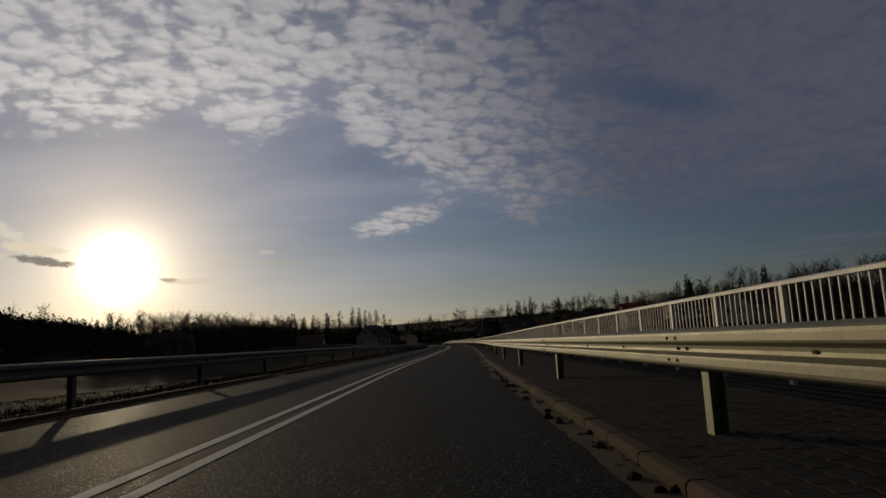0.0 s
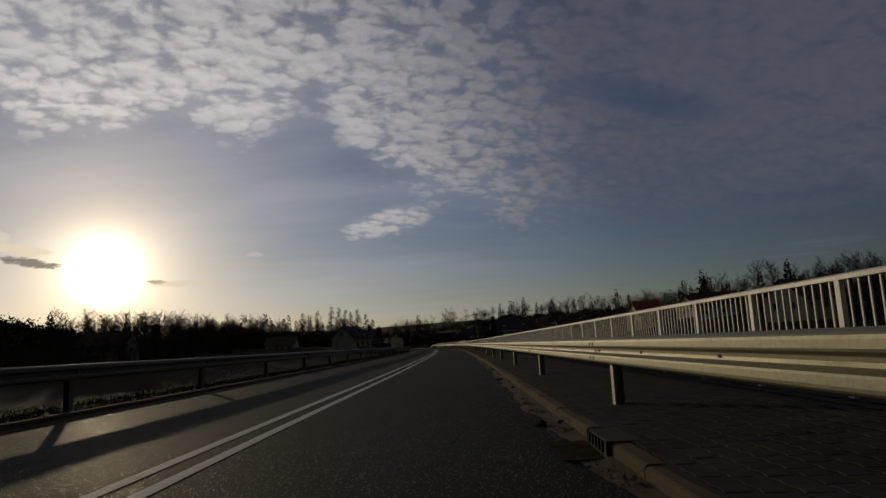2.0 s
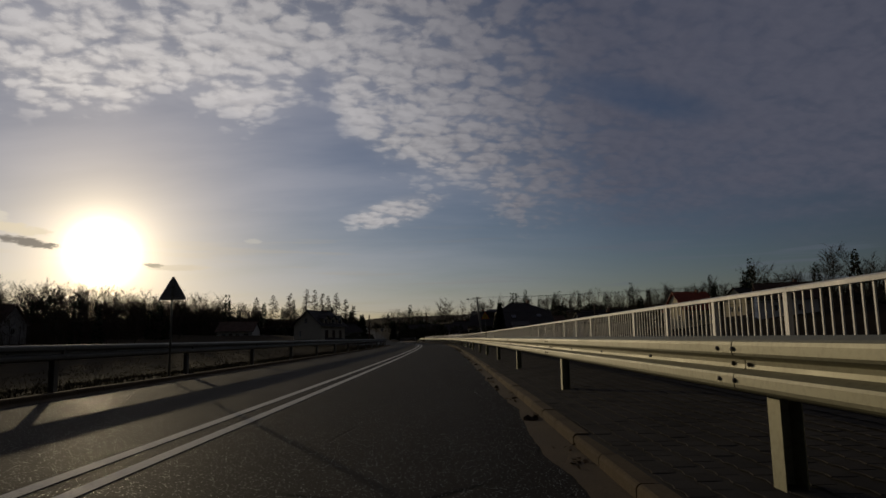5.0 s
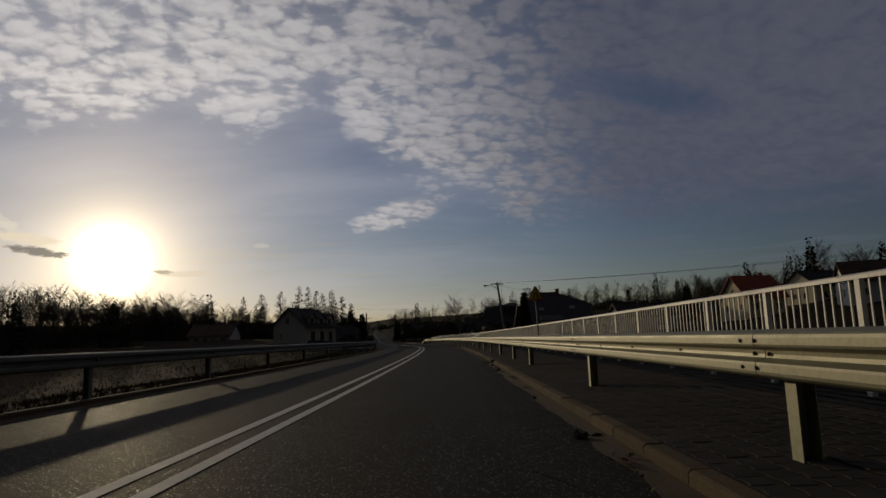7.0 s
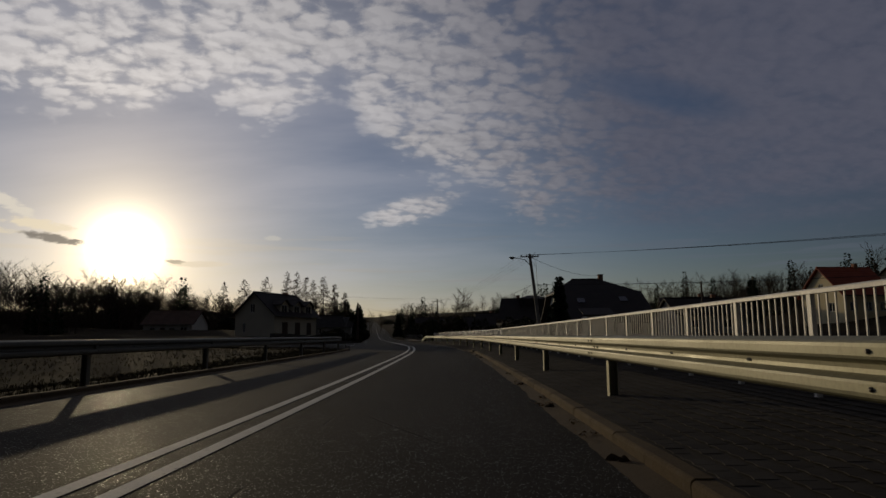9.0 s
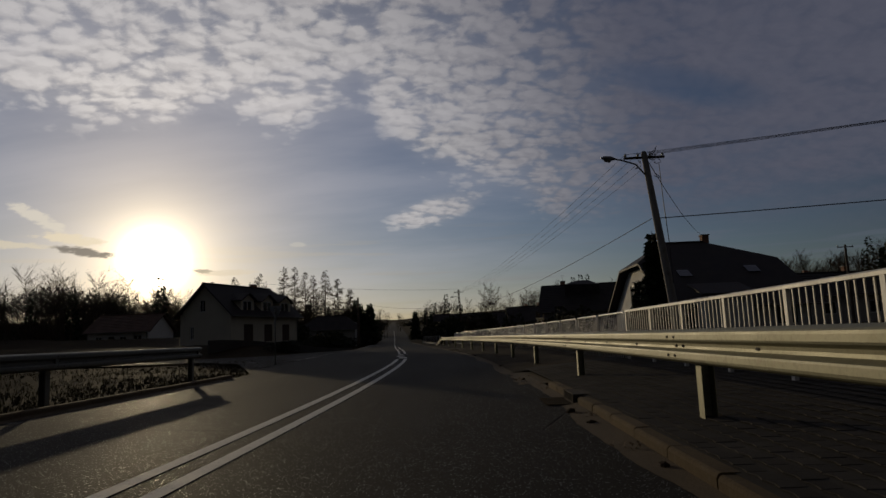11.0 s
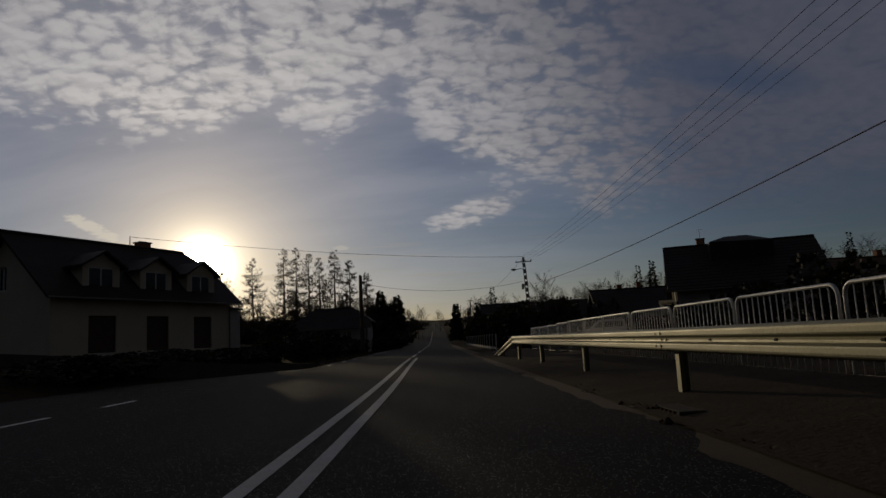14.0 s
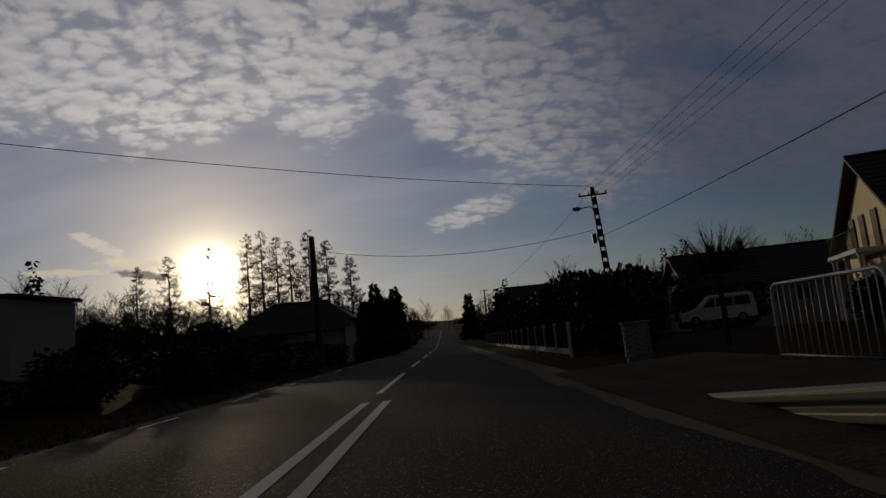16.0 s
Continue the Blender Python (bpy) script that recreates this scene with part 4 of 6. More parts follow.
build_house("small plastered house with two skylights beyond the field", Matrix.Translation((-76, 186, 1.9)), 11, 8, 3.0, 6.0, GREY_PLASTER, ROOF_BROWN, front=[(-2.5, 0.9, 1.2, 1.2), (1.8, 0.9, 1.4, 1.2)], right=[(0, 0.9, 1.2, 1.2)], over=0.5, chimneys=[(2, 0.3, 0.6, 0.6)])
# flat-roofed shed behind the long house
shed = thing("shed", "grey plastered shed with a flat sloping roof and one dark window", "shed", Matrix.Translation((-26.2, 243.6, 1.9)) @ Matrix.Scale(0.76, 4))
s = Shape()
wall_with_holes(s, -4.7, 4.7, -1.0, 3.35, [(1.7, 2.9, 0.7, 1.75)], -2.6, 0.25)
part("front_wall", s, GREY_PLASTER, shed)
part("side_wall", Shape().box(-4.7, -2.35, -1, -4.45, 2.6, 3.5), GREY_PLASTER, shed)
part("side_wall", Shape().box(4.45, -2.35, -1, 4.7, 2.6, 3.3), GREY_PLASTER, shed)
part("back_wall", Shape().box(-4.45, 2.35, -1, 4.45, 2.6, 3.5), GREY_PLASTER, shed)
part("roof", Shape().add([(-5, -2.9, 3.75), (5, -2.9, 3.35), (5, 2.9, 3.35), (-5, 2.9, 3.75), (-5, -2.9, 3.95), (5, -2.9, 3.55), (5, 2.9, 3.55), (-5, 2.9, 3.95)], [(3, 2, 1, 0), (4, 5, 6, 7), (0, 1, 5, 4), (1, 2, 6, 5), (2, 3, 7, 6), (3, 0, 4, 7)]), ROOF_DARK, shed)
window(shed, 1.2, 1.05, Matrix.Translation((2.3, -2.5, 0.7)))
build_house("dark low house among shrubs with a hipped roof", Matrix.Translation((-23.5, 279, 0.8)) @ Matrix.Rotation(ROAD_TURN, 4, "Z"), 9.5, 7.0, 2.6, 5.0, GREY_PLASTER, ROOF_DARK, front=[(-2, 0.9, 1.3, 1.2), (2, 0.9, 1.3, 1.2)], over=0.5, hip=(2.6, 3.1, 2.6))

# the white house with a half-hipped roof
white_house = build_house("white plastered house with a dark half-hipped roof behind tall conifers", Matrix.Translation((22.3, 205.6, 0.05)), 9.2, 18.0, 2.6, 7.75, WHITE_PLASTER, ROOF_DARK,
                          front=[(-3, 0.9, 1.5, 1.4), (0, 0.9, 1.5, 1.4), (3, 0.9, 1.5, 1.4)], left=[(-2.2, 3.15, 1.3, 1.5), (2.4, 3.15, 1.2, 1.5), (-3.4, 0.5, 2.2, 1.7), (2.6, 0.6, 1.6, 1.6)], over=0.75, hip=(2.8, 5.9, 4.4), chimneys=[(1.3, 0.6, 0.55, 0.75)])
for x, y, z in ((-2.5, -5.2, 0), (2.6, -4.9, 0)):
    g = math.atan2(5.15, 9.0)
    part("skylight", Shape().box(-0.45, -0.55, 0.17, 0.45, 0.55, 0.24, 0.01), PANE, white_house, at=Matrix.Translation((x, y, 7.75 + y * 5.15 / 9.0)) @ Matrix.Rotation(g, 4, "X"))

part("porch_wall", Shape().box(-3.3, -11.6, -0.3, -0.4, -9.02, 2.9, 0.02), WHITE_PLASTER, white_house, "cream porch wing lit by the low sun")
part("porch_roof", Shape().add([(-3.6, -11.9, 2.92), (-0.1, -11.9, 2.92), (-0.1, -9.0, 3.75), (-3.6, -9.0, 3.75), (-3.6, -11.9, 3.06), (-0.1, -11.9, 3.06), (-0.1, -9.0, 3.9), (-3.6, -9.0, 3.9)],
                               [(3, 2, 1, 0), (4, 5, 6, 7), (0, 1, 5, 4), (1, 2, 6, 5), (2, 3, 7, 6), (3, 0, 4, 7)]), ROOF_DARK, white_house)

# the dark-roofed house with a yellow gable and a balcony
yellow_house = build_house("yellow plastered house, unlit walls coloured grey, very dark roof, gable balcony", Matrix.Translation((20.84, 251.27, 0.1)) @ Matrix.Rotation(radians(-12), 4, "Z"), 11.0, 11.0, 4.15, 7.85, GREY_PLASTER, ROOF_DARK,
                           front=[(-3.6, 1.0, 1.5, 1.4), (0.2, 1.0, 1.5, 1.4), (3.6, 1.0, 1.5, 1.4)], over=0.7, chimneys=[(-2.9, 0.4, 0.7, 0.75)])
# sunlit side put into colour: yellow facing here, grey on the unlit walls
s = Shape()
wall_with_holes(s, -4.9, 4.9, -0.6, 4.1, [(-3.2, -2.2, 0.4, 2.4), (-0.6, 0.5, 0.4, 2.4), (2.0, 3.2, 0.9, 2.2)], 0, 0.1, lambda v: 4.15 + 3.4 * (1 - abs(v) / 5.5) - 0.1)
part("yellow_facing", s, YELLOW_PLASTER, yellow_house, "yellow gable facing with the sunlight put into its colour", at=Matrix.Translation((-5.62, 0, 0)) @ Matrix.Rotation(-math.pi / 2, 4, "Z"))
gab = thing("balcony", "", "", Matrix.Translation((-5.65, 0.6, 3.0)))
gab.parent = yellow_house
part("slab", Shape().box(-1.35, -2.9, 0, 0, 2.9, 0.22, 0.02), WHITE_PLASTER, gab)
bar = Shape().box(-1.28, -0.01, 0.22, -1.26, 0.01, 1.15).mesh("bar", IRON)
for k in range(36):
    part("bar", bar, None, gab, at=Matrix.Translation((0, -2.8 + 5.6 * k / 35, 0)))
part("handrail", Shape().box(-1.3, -2.85, 1.15, -1.24, 2.85, 1.2, 0.01), IRON, gab)
for y in (-2.6, 0.0, 2.6):
    part("column", Shape().tube([(-1.1, y, -3.3), (-1.1, y, -3.1), (-1.1, y, -0.15), (-1.1, y, 0)], [0.2, 0.15, 0.13, 0.19], 12), WHITE_PLASTER, gab, smooth=True)
for y in (-1.7, 0.5, 2.4):
    part("balcony_door", Shape().box(-0.06, y - 0.45, 0.25, 0.0, y + 0.45, 2.1, 0.01), WOOD, gab)
# raised middle of that roof
s = Shape()
s.add([(-2.4, -2.6, 6.2), (2.6, -2.6, 6.2), (2.6, 2.6, 6.2), (-2.4, 2.6, 6.2), (-2.4, -2.6, 7.95), (2.6, -2.6, 7.75), (2.6, 2.6, 7.75), (-2.4, 2.6, 7.95), (-0.9, 0, 8.6), (0.9, 0, 8.6)],
      [(0, 1, 5, 4), (1, 2, 6, 5), (2, 3, 7, 6), (3, 0, 4, 7), (4, 5, 9, 8), (5, 6, 9), (6, 7, 8, 9), (7, 4, 8)])
part("roof_block", s, ROOF_DARK, yellow_house)
part("aerial", Shape().tube([(-2.9, 0.4, 8.0), (-2.9, 0.4, 9.6)], 0.02, 6).tube([(-3.15, 0.4, 9.5), (-2.65, 0.4, 9.5)], 0.012, 5).tube([(-3.1, 0.2, 9.3), (-3.1, 0.6, 9.3)], 0.012, 5), ZINC_DULL, yellow_house)
part("skylight", Shape().box(-0.4, -0.5, 0.17, 0.4, 0.5, 0.23, 0.01), PANE, yellow_house, at=Matrix.Translation((1.0, -3.6, 7.55 - 3.6 * 3.4 / 5.5)) @ Matrix.Rotation(math.atan2(3.4, 5.5), 4, "X"))

# houses of the village further off on the right
FAR = "village houses on the slope"
build_house("house with a bright red tiled roof on the slope", Matrix.Translation((64.5, 222, 3.0)) @ Matrix.Rotation(radians(8), 4, "Z"), 8, 9, 3.6, 7.6, YELLOW_PLASTER, ROOF_RED, front=[(-2.4, 1, 1.2, 1.3), (0, 1, 1.2, 1.3), (2.4, 1, 1.2, 1.3)], left=[(-2, 1, 1.2, 1.3), (2, 1, 1.2, 1.3), (0, 4.0, 1.1, 1.2)], chimneys=[(2, 0, 0.6, 0.7)], group=FAR)
for x, y, z, L, D, e, r, wm, rm, ang in ((44, 226, 0.9, 11, 8, 3.0, 5.4, GREY_PLASTER, ROOF_DARK, 5), (50, 247, 2.0, 10, 9, 3.4, 5.6, GREY_PLASTER, ROOF_DARK, -12), (36, 262, 1.0, 13, 8, 3.2, 5.8, GREY_PLASTER, ROOF_BROWN, 10),
                                         (78, 205, 4.4, 11, 9, 3.6, 6.8, WHITE_PLASTER, ROOF_BROWN, -20), (88, 240, 5.6, 10, 9, 4.0, 7.0, YELLOW_PLASTER, ROOF_DARK, 15), (126, 280, 9.0, 10, 8, 3.4, 6.6, YELLOW_PLASTER, ROOF_DARK, -8), (70, 150, 3.2, 10, 8, 3.0, 6.4, YELLOW_PLASTER, ROOF_BROWN, 30)):
    build_house("village house with plain plaster walls and a tiled roof", Matrix.Translation((x, y, z)) @ Matrix.Rotation(radians(ang), 4, "Z"), L, D, e, r, wm, rm,
                front=[(-L / 4, 0.9, 1.3, 1.3), (L / 5, 0.9, 1.3, 1.3)], left=[(-1.5, 0.9, 1.2, 1.3), (1.6, 0.9, 1.2, 1.3)], chimneys=[(L / 5, 0.3, 0.6, 0.8)], group=FAR)
build_house("dark house behind a hedge with two chimneys", Matrix.Translation((17.5, 276, 0.3)), 13, 9, 3.0, 5.6, GREY_PLASTER, ROOF_DARK, front=[(-3, 0.9, 1.3, 1.3), (2, 0.9, 1.3, 1.3)], chimneys=[(-3.2, 0.3, 0.6, 0.7), (-0.8, 0.3, 0.5, 0.9)])
build_house("long dark barn behind the roadside hedge", Matrix.Translation((4.0, 284, 0.4)) @ Matrix.Rotation(radians(5), 4, "Z"), 15, 8, 2.8, 4.9, GREY_PLASTER, ROOF_DARK, front=[(-3, 0.9, 1.3, 1.2), (3, 0.9, 1.3, 1.2)], over=0.4)

# ---- poles and wires ----
def wire(name, label, ends, sag, radius=0.012, parent=None):
    a, b = Vector(ends[0]), Vector(ends[1])
    pts = [a.lerp(b, i / 24) - Vector((0, 0, sag * 4 * (i / 24) * (1 - i / 24))) for i in range(25)]
    return lone(name, Shape().tube(pts, radius, 5), CABLE, label, "cable", "overhead wires")


def street_pole(label, base, top, arm_end, radius=(0.19, 0.11), lattice=False, arm_drop=0.9, insul=4, material=CONCRETE):
    p = thing("utility_pole", label, "utility pole", Matrix.Translation(base))
    t = Vector(top) - Vector(base)
    mat_shape = Shape()
    if lattice:
        for sx in (-1, 1):
            mat_shape.at = Matrix()
            w0, w1 = 0.17 * sx, 0.10 * sx
            mat_shape.add([(w0 - 0.04, -0.09, -0.5), (w0 + 0.04, -0.09, -0.5), (w0 + 0.04, 0.09, -0.5), (w0 - 0.04, 0.09, -0.5), (t.x + w1 - 0.03, t.y - 0.07, t.z), (t.x + w1 + 0.03, t.y - 0.07, t.z), (t.x + w1 + 0.03, t.y + 0.07, t.z), (t.x + w1 - 0.03, t.y + 0.07, t.z)],
                          [(3, 2, 1, 0), (4, 5, 6, 7), (0, 1, 5, 4), (1, 2, 6, 5), (2, 3, 7, 6), (3, 0, 4, 7)])
        n = 14
        for i in range(n + 1):
            c = t * (i / n)
            w = 0.17 - 0.07 * i / n
            mat_shape.box(c.x - w, c.y - 0.055, c.z - 0.19, c.x + w, c.y + 0.055, c.z + 0.19)
        part("shaft", mat_shape, material, p)
    else:
        part("shaft", mat_shape.tube([t * -0.06, Vector((0, 0, 0)), t * 0.5, t * 0.985, t], [radius[0], radius[0], (radius[0] + radius[1]) / 2, radius[1], radius[1] * 0.6], 12), material, p, smooth=True)
    if arm_end:
        a = t * 1.0 - Vector((0, 0, arm_drop))
        e = Vector(arm_end) - Vector(base)
        d = e - a
        arm = part("lamp_arm", Shape().tube([a, a + d * 0.3 + Vector((0, 0, 0.22)), a + d * 0.75 + Vector((0, 0, 0.10)), e], 0.03, 7), ZINC_DULL, p, smooth=True)
        f = Vector((d.x, d.y, 0)).normalized()
        h = Shape()
        h.tube([e - f * 0.05, e + f * 0.05, e + f * 0.22, e + f * 0.45, e + f * 0.58], [0.04, 0.09, 0.14, 0.12, 0.05], 10)
        h.v = [(x, y, e.z + (z - e.z) * 0.62) for x, y, z in h.v]
        head = part("lamp_head", h, SIGN_BACK, p, smooth=True)
        b = Shape().tube([e + f * 0.16 + Vector((0, 0, -0.03)), e + f * 0.22 + Vector((0, 0, -0.05)), e + f * 0.40 + Vector((0, 0, -0.05)), e + f * 0.48 + Vector((0, 0, -0.03))], [0.05, 0.10, 0.09, 0.04], 9)
        part("diffuser", b, LAMP_GLASS, head, smooth=True)
    if insul:
        bar = part("crossarm", Shape().box(t.x - 0.75, t.y - 0.04, t.z - 0.28, t.x + 0.75, t.y + 0.04, t.z - 0.20, 0.008), IRON, p)
        me = Shape().tube([(0, 0, 0), (0, 0, 0.04), (0, 0, 0.10), (0, 0, 0.14)], [0.02, 0.05, 0.045, 0.02], 8).mesh("insulator", LAMP_GLASS, True)
        for k in range(insul):
            part("insulator", me, None, bar, at=Matrix.Translation((t.x - 0.68 + 1.36 * k / (insul - 1), t.y, t.z - 0.20)))
    return p


p1, p2, p3 = (11.3, 174.9, 0.0), (2.45, 252.3, 0.0), (-13.9, 254.0, 0.6)
t1, t2, t3 = Vector((10.48, 174.9, 7.55)), Vector((2.05, 252.3, 8.0)), Vector((-13.9, 254, 7.7))
street_pole("grey concrete street-lamp pole with a tangle of insulators and wires", p1, t1, (9.25, 174.3, 7.15), (0.17, 0.11))
street_pole("dark concrete lattice pole with a crossarm and a small street lamp", p2, t2, (1.35, 252.0, 7.05), lattice=True, arm_drop=1.15, material=WOOD)
stub = street_pole("stout dark wooden pole with coiled cable loops and a pointed top", p3, t3, None, (0.24, 0.16), insul=0, material=WOOD)
for k, (z, r) in enumerate(((5.6, 0.26), (5.9, 0.2))):
    part("cable_loop", Shape().tube([(0.42 + r * 0.5 * math.cos(a), -0.05, z + r * math.sin(a)) for a in [2 * math.pi * i / 20 for i in range(21)]], 0.022, 6), CABLE, stub, smooth=True)
coil = bpy.data.objects["utility_pole.001"]
part("meter_box", Shape().box(-0.72, -0.1, 5.2, -0.50, 0.1, 5.7, 0.02), BLACK, coil)
part("cable_loop", Shape().tube([(-0.30 + 0.17 * math.cos(a), -0.12, 5.45 + 0.3 * math.sin(a)) for a in [2 * math.pi * i / 20 for i in range(21)]], 0.02, 6), CABLE, coil, smooth=True)
tangle = bpy.data.objects["utility_pole"]
rng = random.Random(5)
for k in range(7):
    x0, z0 = rng.uniform(-1.1, -0.3), rng.uniform(6.5, 7.5)
    part("jumper_wire", Shape().tube([(x0 + 0.12 * math.sin(i * 0.9 + k) - 0.0, -0.15 + 0.03 * k, z0 - 0.07 * i + 0.015 * i * i) for i in range(8)], 0.012, 5), CABLE, tangle)
part("service_cable", Shape().tube([(-0.35, -0.2, 7.0), (-0.3, -0.2, 5.5), (-0.22, -0.22, 4.0), (-0.2, -0.22, 2.6)], 0.014, 5), CABLE, tangle)
for dx in (-0.68, -0.23, 0.23, 0.68):
    wire("overhead_wire", "thin dark overhead wire between two poles", (t1 + Vector((dx, 0, -0.1)), t2 + Vector((dx, 0, -0.1))), 0.9, 0.007)
    wire("overhead_wire", "thin dark overhead wire running off over the houses", (t1 + Vector((dx, 0, -0.1)), Vector((66 + dx, 150, 9.2 + dx * 0.4))), 0.8, 0.008)
wire("overhead_wire", "thick dark cable between two poles", (t1 + Vector((0.1, 0, -2.55)), t2 + Vector((0.1, 0, -2.5))), 0.9, 0.015)
wire("overhead_wire", "thick dark cable running off over the houses", (t1 + Vector((0.15, 0, -2.55)), Vector((66, 152, 6.2))), 0.8, 0.018)
wire("overhead_wire", "dark cable from the pole across the road to the house", (t2 + Vector((-0.1, 0, 0.25)), Vector((-22.9, 229.6, 8.5))), 0.45, 0.014)
part("roof_mast", Shape().tube([(0.9, -0.43, 5.9), (0.9, -0.43, 7.25)], 0.03, 6), ZINC_DULL, long_house)
wire("overhead_wire", "dark service cable from the street-lamp pole to the chimney", (t1 + Vector((0.1, 0, -0.3)), Vector((23.6, 206.2, 8.5))), 0.5, 0.014)
wire("overhead_wire", "dark cable slung across the road between two poles", (t2 + Vector((-0.2, 0, -2.1)), t3 + Vector((0.3, 0, -0.9))), 0.75, 0.014)
wire("overhead_wire", "thin dark wire along the far side of the road", (t2 + Vector((-0.4, 0, -0.3)), Vector((-9.8, 340, 9.4))), 1.2, 0.012)
for x, y, z in ((-9.0, 340, 9.6), (-18.5, 430, 13.0)):
    street_pole("distant wooden pole with a crossarm beside the road", (x, y, ground_z(x, y)), (x + 0.1, y, z), None, (0.16, 0.1), insul=2, material=WOOD)
for x, y, h in ((40, 215, 7.5),):
    street_pole("distant wooden pole among the houses", (x, y, ground_z(x, y)), (x, y, h + 0.8), None, (0.16, 0.1), insul=2, material=WOOD)

# ---- road signs ----
def triangle(side, r, cx=0.0, cz=0.0, up=1):
    """Outline of a rounded triangle in the xz plane."""
    hgt = side * 0.866
    cs = [(-side / 2, -hgt / 3), (side / 2, -hgt / 3), (0, 2 * hgt / 3)]
    out = []
    for i, (x, z) in enumerate(cs):
        L_ = math.hypot(x, z)
        ox, oz = x * (1 - 2 * r / L_), z * (1 - 2 * r / L_)
        a0 = math.atan2(z, x)
        out += [(cx + ox + r * math.cos(a0 + radians(d)), cz + up * (oz + r * math.sin(a0 + radians(d)))) for d in (-60, -30, 0, 30, 60)]
    return out if up > 0 else out[::-1]


def plate(outline, y0, y1):
    n = len(outline)
    s = Shape()
    s.add([(x, y0, z) for x, z in outline] + [(x, y1, z) for x, z in outline], [tuple(range(n)), tuple(range(2 * n - 1, n - 1, -1))] + [(i, n + i, n + (i + 1) % n, (i + 1) % n) for i in range(n)])
    return s


def road_sign(label, at, side, height, up=1, symbol=False, front=True):
    s = thing("road_sign", label, "road sign", at)
    cz = height - side * 0.866 * (2 / 3 if up > 0 else 1 / 3)
    part("post", Shape().tube([(0, 0.04, -0.3), (0, 0.04, height - 0.12)], 0.03, 9), ZINC_DULL, s, smooth=True)
    pl = part("plate", plate(triangle(side, 0.045, 0, cz, up), -0.012, 0.0), SIGN_BACK, s)
    part("rim", plate(triangle(side * 0.985, 0.045, 0, cz, up), -0.016, -0.0125), SIGN_RED, pl, "red rim")
    part("field", plate(triangle(side * 0.80, 0.03, 0, cz, up), -0.020, -0.0165), SIGN_YELLOW, pl, "yellow field")
    if symbol:
        sy = Shape()
        k = side
        for sx in (-1, 1):
            o = [(0.105, -0.20), (0.165, -0.20), (0.165, -0.10), (0.085, 0.02), (0.085, 0.16), (0.030, 0.16), (0.030, 0.01), (0.105, -0.11)]
            o = [(sx * x * k, cz + z * k) for x, z in o]
            sy_o = o if sx > 0 else o[::-1]
            q = plate(sy_o, -0.024, -0.0205)
            sy.add(q.v, q.f)
        part("symbol", sy, BLACK, pl, "black road-narrows symbol")
    for z in (cz - 0.1, cz + 0.12):
        part("clamp", Shape().box(-0.05, 0.0, z - 0.02, 0.05, 0.075, z + 0.02, 0.004), ZINC_DULL, s)
    return s


p, d = along(123.4, 6.27, PAVE_Z)
road_sign("yellow triangular warning sign with a red rim, road narrows", Matrix.Translation(p) @ Matrix.Rotation(radians(3), 4, "Z") @ Matrix.Rotation(radians(-1.5), 4, "Y"), 0.76, 3.03, 1, True)
p, d = along(86, -4.75, 0.1)
road_sign("triangular warning sign seen from its grey back beside the kerb", Matrix.Translation(p) @ Matrix.Rotation(math.pi, 4, "Z"), 0.8, 2.75, 1)
road_sign("inverted triangular give-way sign seen from its grey back", Matrix.Translation((-5.4, 181.6, 0.0)) @ Matrix.Rotation(radians(160), 4, "Z"), 0.78, 2.75, -1)

# ---- by the gate: pillars, fence, parked van ----
def brick_pillar(at):
    pl = thing("gate_pillar", "pale brick gate pillar with a concrete cap", "gate pillar", at, "gate pillars")
    part("core", Shape().box(-0.17, -0.17, -0.3, 0.17, 0.17, 0.92), CONCRETE, pl)
    br = Shape().box(-0.118, -0.025, 0, 0.118, 0.025, 0.062, 0.004).mesh("brick", GREY_PLASTER)
    for r in range(12):
        for k in range(4):
            M = Matrix.Rotation(math.pi / 2 * k, 4, "Z")
            off = 0.06 if r % 2 else -0.06
            part("brick", br, None, pl, at=M @ Matrix.Translation((off * 0.9, -0.185, 0.02 + r * 0.075)))
    part("cap", Shape().box(-0.25, -0.25, 0.92, 0.25, 0.25, 0.98, 0.015), CONCRETE, pl)
    return pl


g1 = brick_pillar(Matrix.Translation((0.55, 236.4, 0.0)))
copy_thing(g1, Matrix.Translation((1.0, 237.3, 0.0)))


